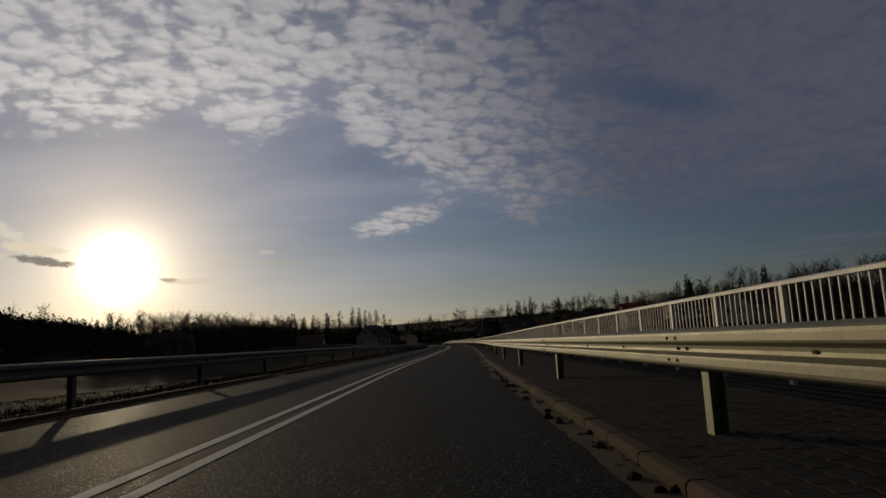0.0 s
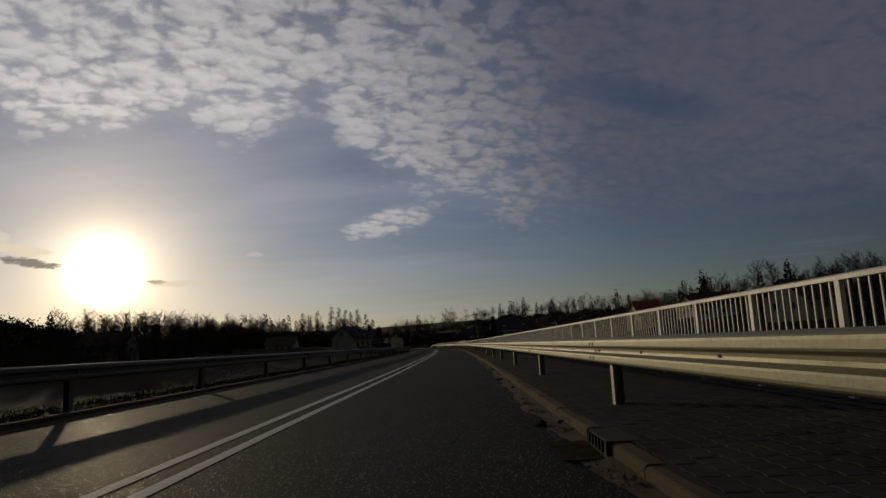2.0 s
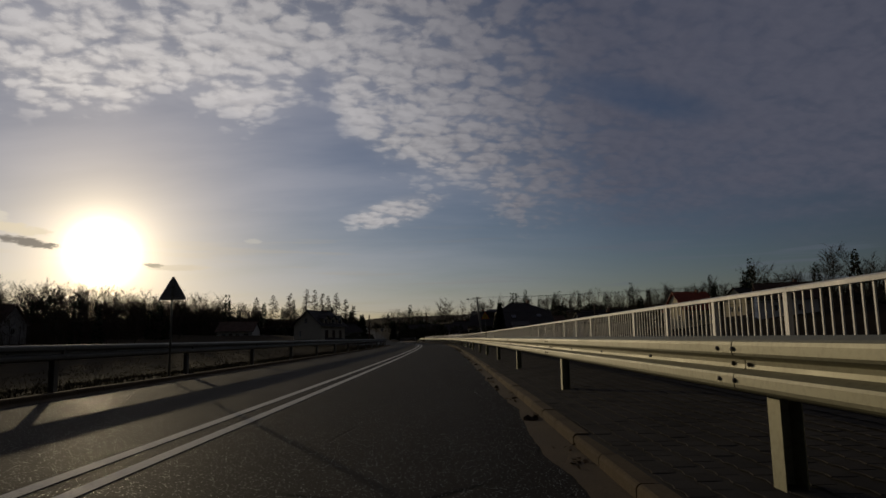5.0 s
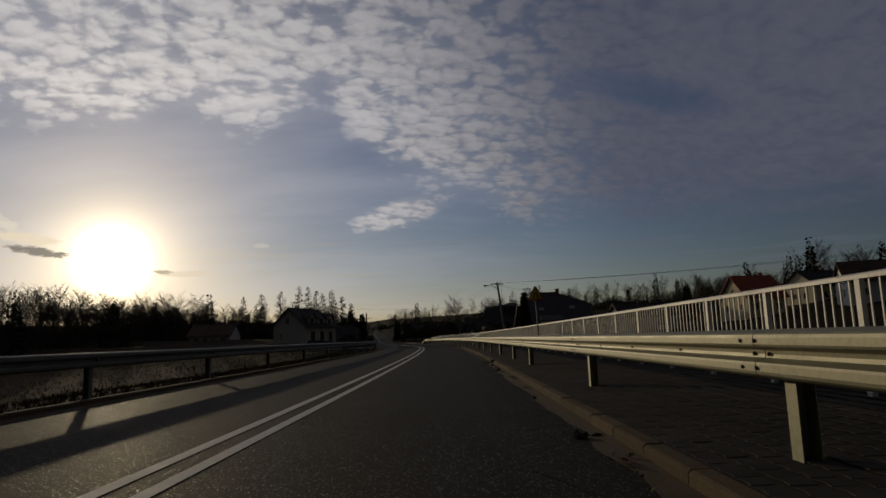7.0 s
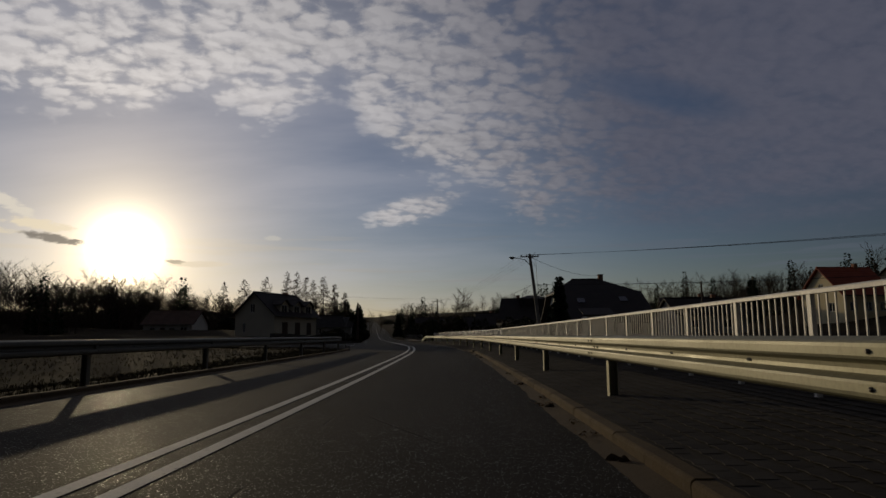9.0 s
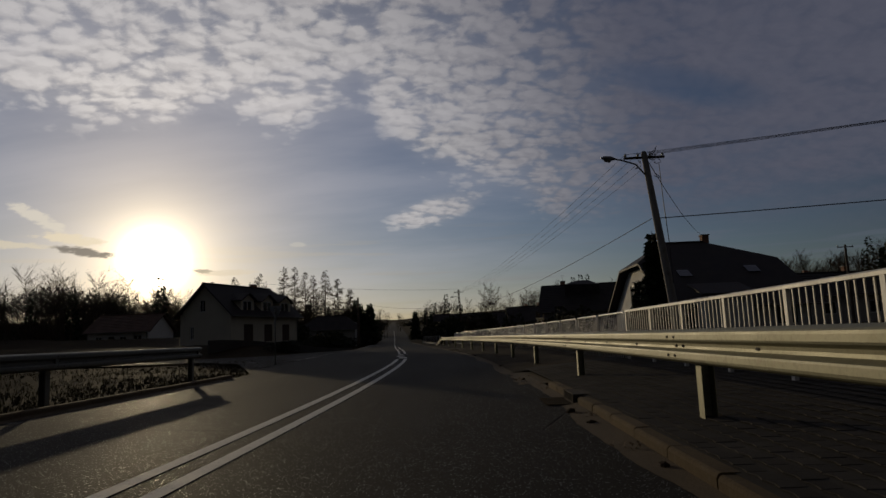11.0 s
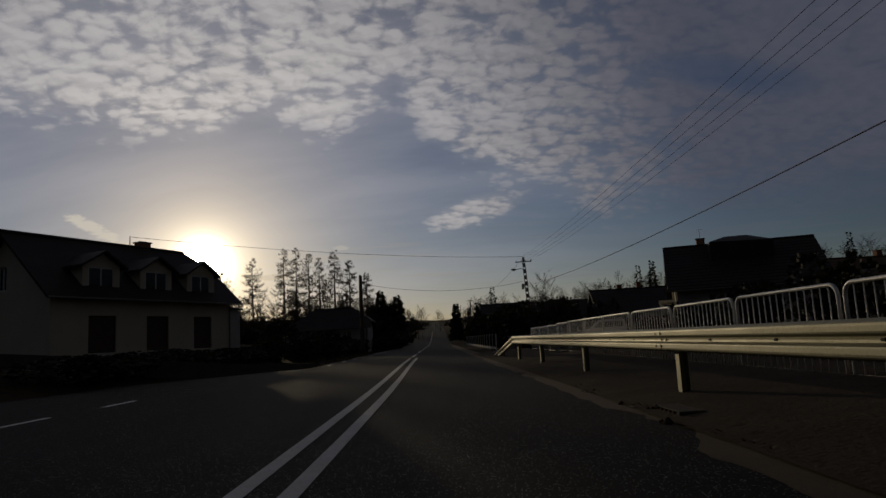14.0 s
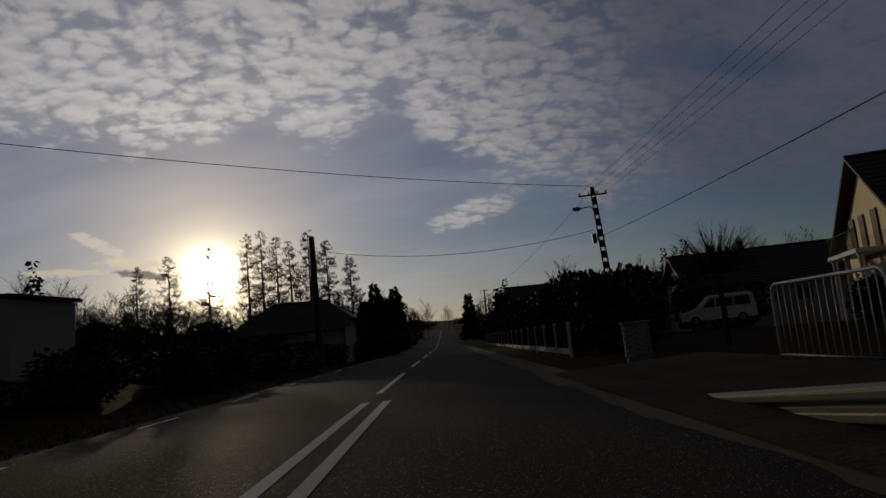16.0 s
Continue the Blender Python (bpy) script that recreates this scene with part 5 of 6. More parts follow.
def garden_fence():
    f = thing("garden_fence", "dark wire garden fence with pale concrete posts", "fence")
    post = Shape().box(-0.06, -0.06, -0.3, 0.06, 0.06, 1.25, 0.01).mesh("post", WHITE_PLASTER)
    pts = [(-0.7 - 0.118 * (y - 243), y) for y in [243 + 3.1 * k for k in range(18)]]
    for i, (x, y) in enumerate(pts):
        part("post", post, None, f, at=Matrix.Translation((x, y, ground_z(x, y) + 0.1)))
        if i + 1 < len(pts):
            x2, y2 = pts[i + 1]
            z1_, z2_ = ground_z(x, y) + 0.1, ground_z(x2, y2) + 0.1
            part("plinth", Shape().add([(x - 0.03, y + 0.06, z1_), (x + 0.03, y + 0.06, z1_), (x2 + 0.03, y2 - 0.06, z2_), (x2 - 0.03, y2 - 0.06, z2_)] + [(x - 0.03, y + 0.06, z1_ + 0.22), (x + 0.03, y + 0.06, z1_ + 0.22), (x2 + 0.03, y2 - 0.06, z2_ + 0.22), (x2 - 0.03, y2 - 0.06, z2_ + 0.22)],
                                       [(3, 2, 1, 0), (4, 5, 6, 7), (0, 1, 5, 4), (1, 2, 6, 5), (2, 3, 7, 6), (3, 0, 4, 7)]), CONCRETE, f)
            sl = Shape()
            for k in range(1, 22):
                u = k / 22
                a, b, zz = x + (x2 - x) * u, y + (y2 - y) * u, z1_ + (z2_ - z1_) * u
                sl.box(a - 0.008, b - 0.008, zz + 0.2, a + 0.008, b + 0.008, zz + 1.12)
            tagged(part("panel", sl, IRON, f), kind="stuff")
    return f


garden_fence()


def build_van(at):
    v = thing("parked_van", "white minivan with dark windows parked beside the hedge", "van", at)
    # side outline, nose at -x
    out = [(-2.25, 0.32), (-2.32, 0.62), (-2.22, 0.85), (-1.45, 1.02), (-0.55, 1.72), (-0.35, 1.80), (1.95, 1.84), (2.18, 1.70), (2.28, 1.05), (2.30, 0.45), (2.22, 0.30)]
    n = len(out)
    s = Shape()
    ring = []
    for y, k in ((-0.88, 0.0), (-0.80, 1.0), (0.80, 1.0), (0.88, 0.0)):
        ring.append([(x * (1.0 if k == 0 else 1.0), y if z < 1.05 else math.copysign(abs(y) - 0.10 * (z - 1.05) / 0.75, y), z + (0.0 if k == 0 else (0.05 if z > 1.6 else 0.0))) for x, z in out])
    vv = [p for r in ring for p in r]
    ff = []
    for r in range(3):
        for i in range(n):
            j = (i + 1) % n
            ff.append((r * n + i, r * n + j, (r + 1) * n + j, (r + 1) * n + i))
    ff += [tuple(range(n - 1, -1, -1)), tuple(3 * n + i for i in range(n))]
    s.add(vv, ff)
    body = part("body", s, CAR_WHITE, v, "white painted body")
    for sy in (-1, 1):
        for x0, x1 in ((-0.95, -0.15), (-0.05, 0.95), (1.05, 1.95)):
            top = 1.66
            sl = 0.62 if x0 < -0.5 else 0.0
            q = [(x0, sy * 0.884, 1.10), (x1, sy * 0.884, 1.10), (x1, sy * 0.815, top), (x0 + sl, sy * 0.815, top)]
            q2 = [(x, y + sy * 0.008, z) for x, y, z in q]
            part("side_window", Shape().add(q + q2, [(0, 1, 2, 3), (7, 6, 5, 4), (0, 4, 5, 1), (1, 5, 6, 2), (2, 6, 7, 3), (3, 7, 4, 0)]), CAR_GLASS, body)
    q = [(-1.40, -0.74, 1.08), (-1.40, 0.74, 1.08), (-0.60, 0.68, 1.70), (-0.60, -0.68, 1.70)]
    q2 = [(x - 0.01, y, z + 0.012) for x, y, z in q]
    part("windscreen", Shape().add(q + q2, [(0, 1, 2, 3), (7, 6, 5, 4), (0, 4, 5, 1), (1, 5, 6, 2), (2, 6, 7, 3), (3, 7, 4, 0)]), CAR_GLASS, body)
    for sy in (-1, 1):
        part("headlight", Shape().box(-2.30, sy * 0.66 - 0.16, 0.66, -2.14, sy * 0.66 + 0.16, 0.84, 0.03), LAMP_GLASS, body)
        part("mirror", Shape().box(-0.98, sy * 0.98 - 0.09, 1.08, -0.86, sy * 0.98 + 0.09, 1.24, 0.03), CAR_WHITE, body)
        part("roof_rail", Shape().tube([(-0.3, sy * 0.70, 1.88), (-0.2, sy * 0.70, 1.93), (1.8, sy * 0.70, 1.95), (1.9, sy * 0.70, 1.90)], 0.02, 6), BLACK, body)
        for x in (-1.42, 1.42):
            w = part("wheel", Shape().tube([(x, sy * 0.70, 0.32), (x, sy * 0.74, 0.32), (x, sy * 0.86, 0.32), (x, sy * 0.90, 0.32)], [0.28, 0.32, 0.32, 0.28], 20), RUBBER, v, smooth=False)
            part("rim", Shape().tube([(x, sy * 0.85, 0.32), (x, sy * 0.905, 0.32), (x, sy * 0.91, 0.32)], [0.20, 0.19, 0.06], 14), ZINC, w)
    part("bumper", Shape().box(-2.36, -0.82, 0.34, -2.20, 0.82, 0.58, 0.04), BLACK, v)
    return v


build_van(Matrix.Translation((10.2, 262.5, 0.25)) @ Matrix.Rotation(radians(-10), 4, "Z"))

# ---- plants ----
def prisms(segs):
    """Three-sided tapered sticks from (p, q, r0, r1); an end thinner than 16 mm runs to a point."""
    s = Shape()
    for cone in (False, True):
        some = [g for g in segs if (g[3] < 0.016) == cone]
        if not some:
            continue
        P = np.array([tuple(a[0]) for a in some])
        Q = np.array([tuple(a[1]) for a in some])
        R0 = np.array([a[2] for a in some])[:, None]
        R1 = np.array([a[3] for a in some])[:, None]
        d = Q - P
        d /= np.linalg.norm(d, axis=1)[:, None] + 1e-9
        ref = np.where(np.abs(d[:, 2:3]) > 0.9, np.array([[1.0, 0, 0]]), np.array([[0, 0, 1.0]]))
        u = np.cross(d, ref)
        u /= np.linalg.norm(u, axis=1)[:, None] + 1e-9
        w = np.cross(d, u)
        rings = [P + (u * math.cos(2 * math.pi * k / 3) + w * math.sin(2 * math.pi * k / 3)) * R0 for k in range(3)]
        if cone:
            rings.append(Q)
            quads = [(0, 1, 3), (1, 2, 3), (2, 0, 3)]
        else:
            rings += [Q + (u * math.cos(2 * math.pi * k / 3) + w * math.sin(2 * math.pi * k / 3)) * R1 for k in range(3)]
            quads = [(0, 1, 4, 3), (1, 2, 5, 4), (2, 0, 3, 5)]
        V = np.stack(rings, 1).reshape(-1, 3)
        base = (np.arange(len(some)) * len(rings))[:, None] + len(s.v)
        for q in quads:
            s.f += [tuple(f) for f in (base + np.array([q])).tolist()]
        s.v += [tuple(p) for p in V.tolist()]
    return s


def bare_tree(rng, height, depth=4, spread_=0.55, first=0.28, thick=0.018, kids=(3, 4), droop=0.0):
    segs = []
    def grow(p, d, length, r, level):
        n = 3
        for i in range(n):
            d = (d + Vector((rng.uniform(-1, 1), rng.uniform(-1, 1), rng.uniform(-0.5, 0.9) - droop)) * 0.13).normalized()
            q = p + d * (length / n)
            segs.append((p, q, r, r * 0.82))
            p, r = q, r * 0.82
            if level > 0 and i >= (1 if level == depth else 0):
                for _ in range(rng.randint(*kids) - (1 if i < n - 1 else 0)):
                    ax = Vector((rng.uniform(-1, 1), rng.uniform(-1, 1), rng.uniform(-0.3, 0.7))).normalized()
                    nd = (d * (1 - spread_) + ax * spread_ * 1.5).normalized()
                    grow(p, nd, length * rng.uniform(0.45, 0.68), r * 0.5, level - 1)
    d = Vector((rng.uniform(-0.06, 0.06), rng.uniform(-0.06, 0.06), 1))
    trunk = height * first
    segs.append((Vector((0, 0, -0.3)), d * trunk, height * thick, height * thick * 0.8))
    grow(d * trunk, d, height * 0.42, height * thick * 0.75, depth)
    return segs


def larch(rng, height, width):
    """A bare larch: straight stem, rings of thin branches that sag and lift at the tip, hung with twigs."""
    trunk, crown = [], []
    n = 14
    lean = Vector((rng.uniform(-0.01, 0.01), rng.uniform(-0.01, 0.01), 1))
    for i in range(n):
        a, b = height * i / n, height * (i + 1) / n
        trunk.append((lean * a, lean * b, 0.018 * height * (1 - i / n) ** 0.9 + 0.012, 0.018 * height * (1 - (i + 1) / n) ** 0.9 + 0.012))
    z = height * rng.uniform(0.12, 0.2)
    while z < height * 0.985:
        f = 1 - z / height
        for _ in range(rng.randint(2, 4)):
            if rng.random() < 0.12:
                continue
            az = rng.uniform(0, 2 * math.pi)
            L_ = width * 1.4 * (f ** 0.62) * rng.uniform(0.6, 1.1) + 0.2
            o = Vector((math.cos(az), math.sin(az), 0))
            p = lean * z
            pts = [p, p + o * L_ * 0.35 + Vector((0, 0, 0.02 * L_)), p + o * L_ * 0.7 + Vector((0, 0, -0.04 * L_)), p + o * L_ + Vector((0, 0, 0.10 * L_))]
            for i in range(3):
                crown.append((pts[i], pts[i + 1], 0.034 * (1 - i * 0.25) * (0.5 + f), 0.034 * (1 - (i + 1) * 0.25) * (0.5 + f)))
            for k in range(int(20 + 36 * f)):
                u = rng.uniform(0.2, 1.0) * 2.999
                i = int(u)
                q = pts[i].lerp(pts[i + 1], u - i)
                side = Vector((-o.y, o.x, 0)) * rng.uniform(-1, 1)
                e = q + (side * 0.7 + o * rng.uniform(0, 0.5) + Vector((0, 0, rng.uniform(-0.7, 0.8)))) * (0.35 + L_ * rng.uniform(0.12, 0.38))
                crown.append((q, e, 0.025, 0.010))
        z += height * rng.uniform(0.012, 0.024)
    return trunk, crown


def blades(rng, places, size, hang=0.35, width=0.35):
    """Small two-sided leaf or needle pads at (place, outward)."""
    s = Shape()
    v, f = [], []
    for p, o in places:
        L_ = size * rng.uniform(0.6, 1.4)
        d = (Vector(o) + Vector((rng.uniform(-1, 1), rng.uniform(-1, 1), rng.uniform(-1, 1) - hang)) * 0.6).normalized()
        w = d.orthogonal().normalized()
        w.rotate(Matrix.Rotation(rng.uniform(0, 6.3), 3, d))
        w *= L_ * width
        p = Vector(p)
        k = len(v)
        v += [tuple(p), tuple(p + d * L_ * 0.5 + w), tuple(p + d * L_), tuple(p + d * L_ * 0.5 - w)]
        f.append((k, k + 1, k + 2, k + 3))
    s.v, s.f = v, f
    return s


def conifer_places(rng, height, width, n, ragged=0.3):
    out = []
    for _ in range(n):
        z = height * (1 - math.sqrt(rng.random())) * 0.97 + 0.12
        tier = 0.72 + 0.28 * math.cos(z / height * 46.0)
        r = width * (1 - z / height) ** 0.85 * tier * (1 - ragged * rng.random()) * math.sqrt(rng.uniform(0.25, 1.0))
        a = rng.uniform(0, 2 * math.pi)
        out.append(((r * math.cos(a), r * math.sin(a), z - 0.18 * r), (math.cos(a), math.sin(a), -0.25)))
    return out


def conifer(label, at, height, width, n, size, seed, category="tree", group=""):
    rng = random.Random(seed)
    t = thing("conifer", label, category, at, group)
    part("trunk", Shape().tube([(0, 0, -0.3), (0, 0, height * 0.5), (0, 0, height * 0.97)], [height * 0.022, height * 0.012, 0.01], 7), BARK, t)
    part("crown", blades(rng, conifer_places(rng, height, width, n), size), NEEDLE, t)
    return t


# bare larches in a row behind the houses
rng = random.Random(21)
LARCH = "row of bare larches"
for x, y, h, w in ((-41.6, 310, 20.0, 2.6), (-38.1, 306.5, 19.2, 2.5), (-35.0, 304, 17.6, 2.1), (-32.6, 303, 16.6, 1.9), (-29.8, 302, 17.8, 2.4), (-25.8, 297, 15.0, 2.0), (-23.2, 298, 12.8, 2.0),
                   (-47.4, 309.4, 18.6, 2.9), (-53.5, 309, 17.6, 2.9), (-60.5, 312, 17.0, 2.0)):
    zb = ground_z(x, y)
    t = thing("larch_tree", "tall bare larch with thin drooping twigs", "tree", Matrix.Translation((x, y, zb)), LARCH)
    a, b = larch(rng, h - zb, w)
    part("trunk", prisms(a), BARK, t)
    part("crown", prisms(b), TWIG, t)

for k, (x, y, h, w) in enumerate(((-27.5, 330, 12.6, 3.0), (-22.8, 324, 11.0, 2.8), (-25.3, 327, 9.6, 2.6), (-31.0, 336, 10.0, 2.8))):
    conifer("dark dense spruce beside the road", Matrix.Translation((x, y, ground_z(x, y))), h - ground_z(x, y), w, 3200, 0.75, 40 + k, group="spruces beside the road")
conifer("tall narrow dark conifer in front of the white house", Matrix.Translation((16.6, 196.6, 0.0)), 8.0, 1.5, 4200, 0.42, 50)
conifer("slim dark conifer beside the white house", Matrix.Translation((16.0, 198.8, 0.0)), 4.7, 1.1, 2600, 0.34, 51)
conifer("dark spruce beyond the hedge", Matrix.Translation((-5.0, 302, 0.5)), 6.6, 2.0, 2400, 0.5, 52)
conifer("dark spruce beyond the hedge", Matrix.Translation((-10.3, 318, 1.0)), 7.0, 2.0, 2400, 0.5, 53)
conifer("dark spruce among the houses", Matrix.Translation((33, 240, 0.6)), 7.4, 1.8, 1800, 0.5, 54)
conifer("dark spruce among the houses", Matrix.Translation((58, 238, 3.0)), 8.2, 2.0, 1600, 0.55, 55)

# the clipped bare tree by the gate
rng = random.Random(8)
ball = thing("bare_tree", "small bare tree clipped to a round crown", "tree", Matrix.Translation((4.1, 239.9, 0.1)))
part("trunk", Shape().tube([(0, 0, -0.2), (0.03, 0, 1.0), (0, 0.02, 2.3)], [0.12, 0.09, 0.07], 8), BARK, ball)
segs = []
for k in range(260):
    d = Vector((rng.gauss(0, 1), rng.gauss(0, 1), rng.uniform(-0.15, 1.6))).normalized()
    L_ = rng.uniform(1.25, 1.75)
    p, r = Vector((0, 0, 2.2)), 0.030
    for i in range(4):
        d = (d + Vector((rng.uniform(-1, 1), rng.uniform(-1, 1), rng.uniform(-0.6, 1))) * 0.10).normalized()
        q = p + d * L_ / 4
        segs.append((p, q, r, r * 0.7))
        p, r = q, r * 0.7
        if i > 0:
            e = p + (d + Vector((rng.uniform(-1, 1), rng.uniform(-1, 1), rng.uniform(-1, 1))) * 0.5).normalized() * 0.4
            segs.append((p, e, r * 0.7, 0.003))
part("crown", prisms(segs), TWIG, ball)


def scatter_shapes(variants, places):
    """One mesh from many turned and scaled copies of a few shapes."""
    V, F, off = [], [], 0
    arr = [(np.array(s.v), s.f) for s in variants]
    for k, x, y, z, sc, a in places:
        v, f = arr[k]
        c, s_ = math.cos(a), math.sin(a)
        r = np.array([[c, -s_, 0], [s_, c, 0], [0, 0, 1]])
        V.append(v * sc @ r.T + np.array([x, y, z]))
        F += [tuple(i + off for i in q) for q in f]
        off += len(v)
    s = Shape()
    s.v = [tuple(p) for p in np.concatenate(V).tolist()]
    s.f = F
    return s


rng = random.Random(33)


def birch(h):
    """A bare tree: one or two stems, rising limbs that fork twice and a rounded spray of thin twigs."""
    segs = []
    wide = rng.uniform(0.8, 1.25)
    for stem in range(rng.choice((1, 1, 2))):
        lean = Vector((rng.uniform(-0.10, 0.10), rng.uniform(-0.10, 0.10), 1)) * h * (1 if stem == 0 else 0.85)
        for i in range(4):
            segs.append((lean * (i / 5.0), lean * ((i + 1) / 5.0), 0.010 * h * (1 - i / 4.4), 0.010 * h * (1 - (i + 1) / 4.4)))
        for _ in range(20):
            u = rng.uniform(0.30, 0.80)
            a = rng.uniform(0, 6.3)
            o = Vector((math.cos(a) * wide, math.sin(a) * wide, rng.uniform(0.35, 1.3))).normalized()
            L_ = h * rng.uniform(0.18, 0.34) * (1.2 - 0.75 * u)
            p = lean * u
            q = p + o * L_ * 0.5
            e = q + (o + Vector((rng.uniform(-0.3, 0.3), rng.uniform(-0.3, 0.3), 0.3))).normalized() * L_ * 0.6
            segs += [(p, q, 0.035, 0.026), (q, e, 0.028, 0.012)]
            for _ in range(8):
                m_ = p.lerp(e, rng.uniform(0.35, 1.0))
                d = (o + Vector((rng.uniform(-1, 1), rng.uniform(-1, 1), rng.uniform(-0.5, 0.8)))).normalized()
                segs.append((m_, m_ + d * L_ * rng.uniform(0.25, 0.6), 0.022, 0.010))
    return prisms(segs)


bare = [birch(h) for h in (11, 12, 10, 13, 9.5)]
firs = [blades(rng, conifer_places(rng, h, 2.5, 520, 0.4), 0.7) for h in (11.5, 13.5)]
scrub = [blades(rng, [((rng.gauss(0, 1.3), rng.gauss(0, 1.3), abs(rng.gauss(0, 0.9))), (rng.gauss(0, 1), rng.gauss(0, 1), 1)) for _ in range(300)], 0.42, 0.0) for _ in range(3)]


def belt(n, xr, yr, keep=lambda x, y: True, low=0.75, high=1.15):
    out = []
    while len(out) < n:
        x, y = rng.uniform(*xr), rng.uniform(*yr)
        if keep(x, y):
            out.append((x, y, ground_z(x, y) - 0.2, rng.uniform(low, high), rng.uniform(0, 6.3)))
    return out


def woods(label, spots, fir=0.2):
    a = [(rng.randrange(5), *p) for p in spots]
    b = [p for p in a if rng.random() < fir]
    c = [p for p in a if p not in b]
    lone("woods", scatter_shapes(bare, c), TWIG, label, "woods", kind="stuff")
    if b:
        lone("woods", scatter_shapes(firs, [(p[0] % 2, *p[1:]) for p in b]), NEEDLE, "dark conifers scattered through the bare woods", "woods", kind="stuff")


woods("belt of bare birches and alders along the field's far edge", belt(120, (-122, -52), (150, 235), lambda x, y: x < -50 - 0.10 * (y - 150) and x > -0.50 * y + 4, 0.55, 0.85) + belt(320, (-122, -52), (235, 370), lambda x, y: x < -50 - 0.10 * (y - 150), 0.82, 1.18), 0.06)
woods("distant bare trees on the low hill", belt(160, (-330, -130), (150, 640), low=0.7, high=1.0), 0.1)
woods("bare wood on the slope above the village", belt(330, (92, 165), (30, 420), low=0.85, high=1.2), 0.08)
woods("far trees that close the view of the road", belt(230, (-190, 150), (430, 760), lambda x, y: abs(x - line_x(y)) > 10, 1.0, 1.6), 0.12)
woods("bare trees at the field's edge", belt(7, (-60, -46), (62, 88), low=0.5, high=0.62), 0.0)
woods("bare trees and firs behind the houses", belt(46, (-66, -20), (318, 420), low=0.55, high=0.9), 0.3)
woods("bare trees behind the village gardens", belt(60, (6, 92), (285, 420), low=0.5, high=0.85), 0.4)
# the first belt is scrub added to darken the left hillside
sp = belt(420, (-260, -95), (120, 340), lambda x, y: x < -0.48 * y, 1.2, 2.4) + belt(300, (-135, -62), (110, 420), lambda x, y: (x < -70 or y > 300) and x > -0.52 * y, 0.5, 1.1) + belt(260, (80, 170), (20, 420), low=0.7, high=1.5) + belt(260, (-190, 150), (420, 760), lambda x, y: abs(x - line_x(y)) > 8, 1.0, 2.2)
lone("undergrowth", scatter_shapes(scrub, [(rng.randrange(3), *p) for p in sp]), LEAF, "dark tangled undergrowth below the woods", "shrubs", kind="stuff")


def brush():
    """A thicket of thin bare shoots."""
    segs = []
    for _ in range(46):
        p = Vector((rng.gauss(0, 1.3), rng.gauss(0, 1.3), 0))
        d = Vector((rng.gauss(0, 0.25), rng.gauss(0, 0.25), 1)).normalized()
        h = rng.uniform(1.4, 4.2)
        q = p + d * h * 0.55
        segs.append((p, q, 0.03, 0.022))
        for _ in range(3):
            e = q + (d + Vector((rng.gauss(0, 0.3), rng.gauss(0, 0.3), 0.2))).normalized() * h * rng.uniform(0.2, 0.5)
            segs.append((q, e, 0.02, 0.01))
    return prisms(segs)


thickets = [brush() for _ in range(3)]
sp = belt(230, (88, 170), (30, 420), low=1.2, high=2.2) + belt(520, (-128, -56), (100, 400), lambda x, y: (x < -60 - 0.06 * (y - 100) or y > 320) and x > -0.52 * y, 0.8, 1.3)
lone("thicket", scatter_shapes(thickets, [(rng.randrange(3), *p) for p in sp]), TWIG, "brown bare thicket along the edge of the woods", "shrubs", kind="stuff")


def build_shrub(seed, rx, ry, h, n, size):
    """Leaf pads round an uneven bush."""
    r_ = random.Random(seed)
    pl = []
    bumps = [(r_.uniform(-0.7, 0.7) * rx, r_.uniform(-0.7, 0.7) * ry, r_.uniform(0.35, 0.85) * h, r_.uniform(0.35, 0.6)) for _ in range(9)]
    for _ in range(n):
        bx, by, bz, br = r_.choice(bumps)
        d = Vector((r_.gauss(0, 1), r_.gauss(0, 1), r_.gauss(0, 1))).normalized()
        k = r_.uniform(0.5, 1.0) ** 0.4
        p = (bx + d.x * rx * br * k, by + d.y * ry * br * k, max(0.03, bz + d.z * h * 0.38 * k))
        pl.append((p, d))
    return blades(r_, pl, size, 0.1, 0.42)


SHRUB = [build_shrub(60 + k, 1.6, 1.6, 2.4, 1500, 0.26).mesh("leaves", LEAF) for k in range(4)]
STEM = prisms([(Vector((0, 0, -0.2)), Vector((0.3 * math.cos(a), 0.3 * math.sin(a), 1.4)), 0.03, 0.015) for a in [0.2, 1.5, 2.9, 4.1, 5.3]]).mesh("stems", BARK)


def shrub(x, y, sx, sz, k, label, group):
    t = thing("shrub", label, "shrub", Matrix.Translation((x, y, ground_z(x, y))) @ Matrix.Rotation(k * 1.7, 4, "Z") @ Matrix.Diagonal((sx, sx, sz, 1)), group)
    part("leaves", SHRUB[k % 4], None, t)
    part("stem", STEM, None, t)


rng = random.Random(77)
# hedges and shrubs on the right, past the gate
k = 0
for i in range(26):
    y = 244 + i * 3.0
    x = 1.3 - 0.118 * (y - 244) + rng.uniform(-0.3, 0.5)
    shrub(x, y, rng.uniform(0.85, 1.1), rng.uniform(1.0, 1.45), k, "dark evergreen shrub in the hedge behind the garden fence", "roadside hedge")
    k += 1
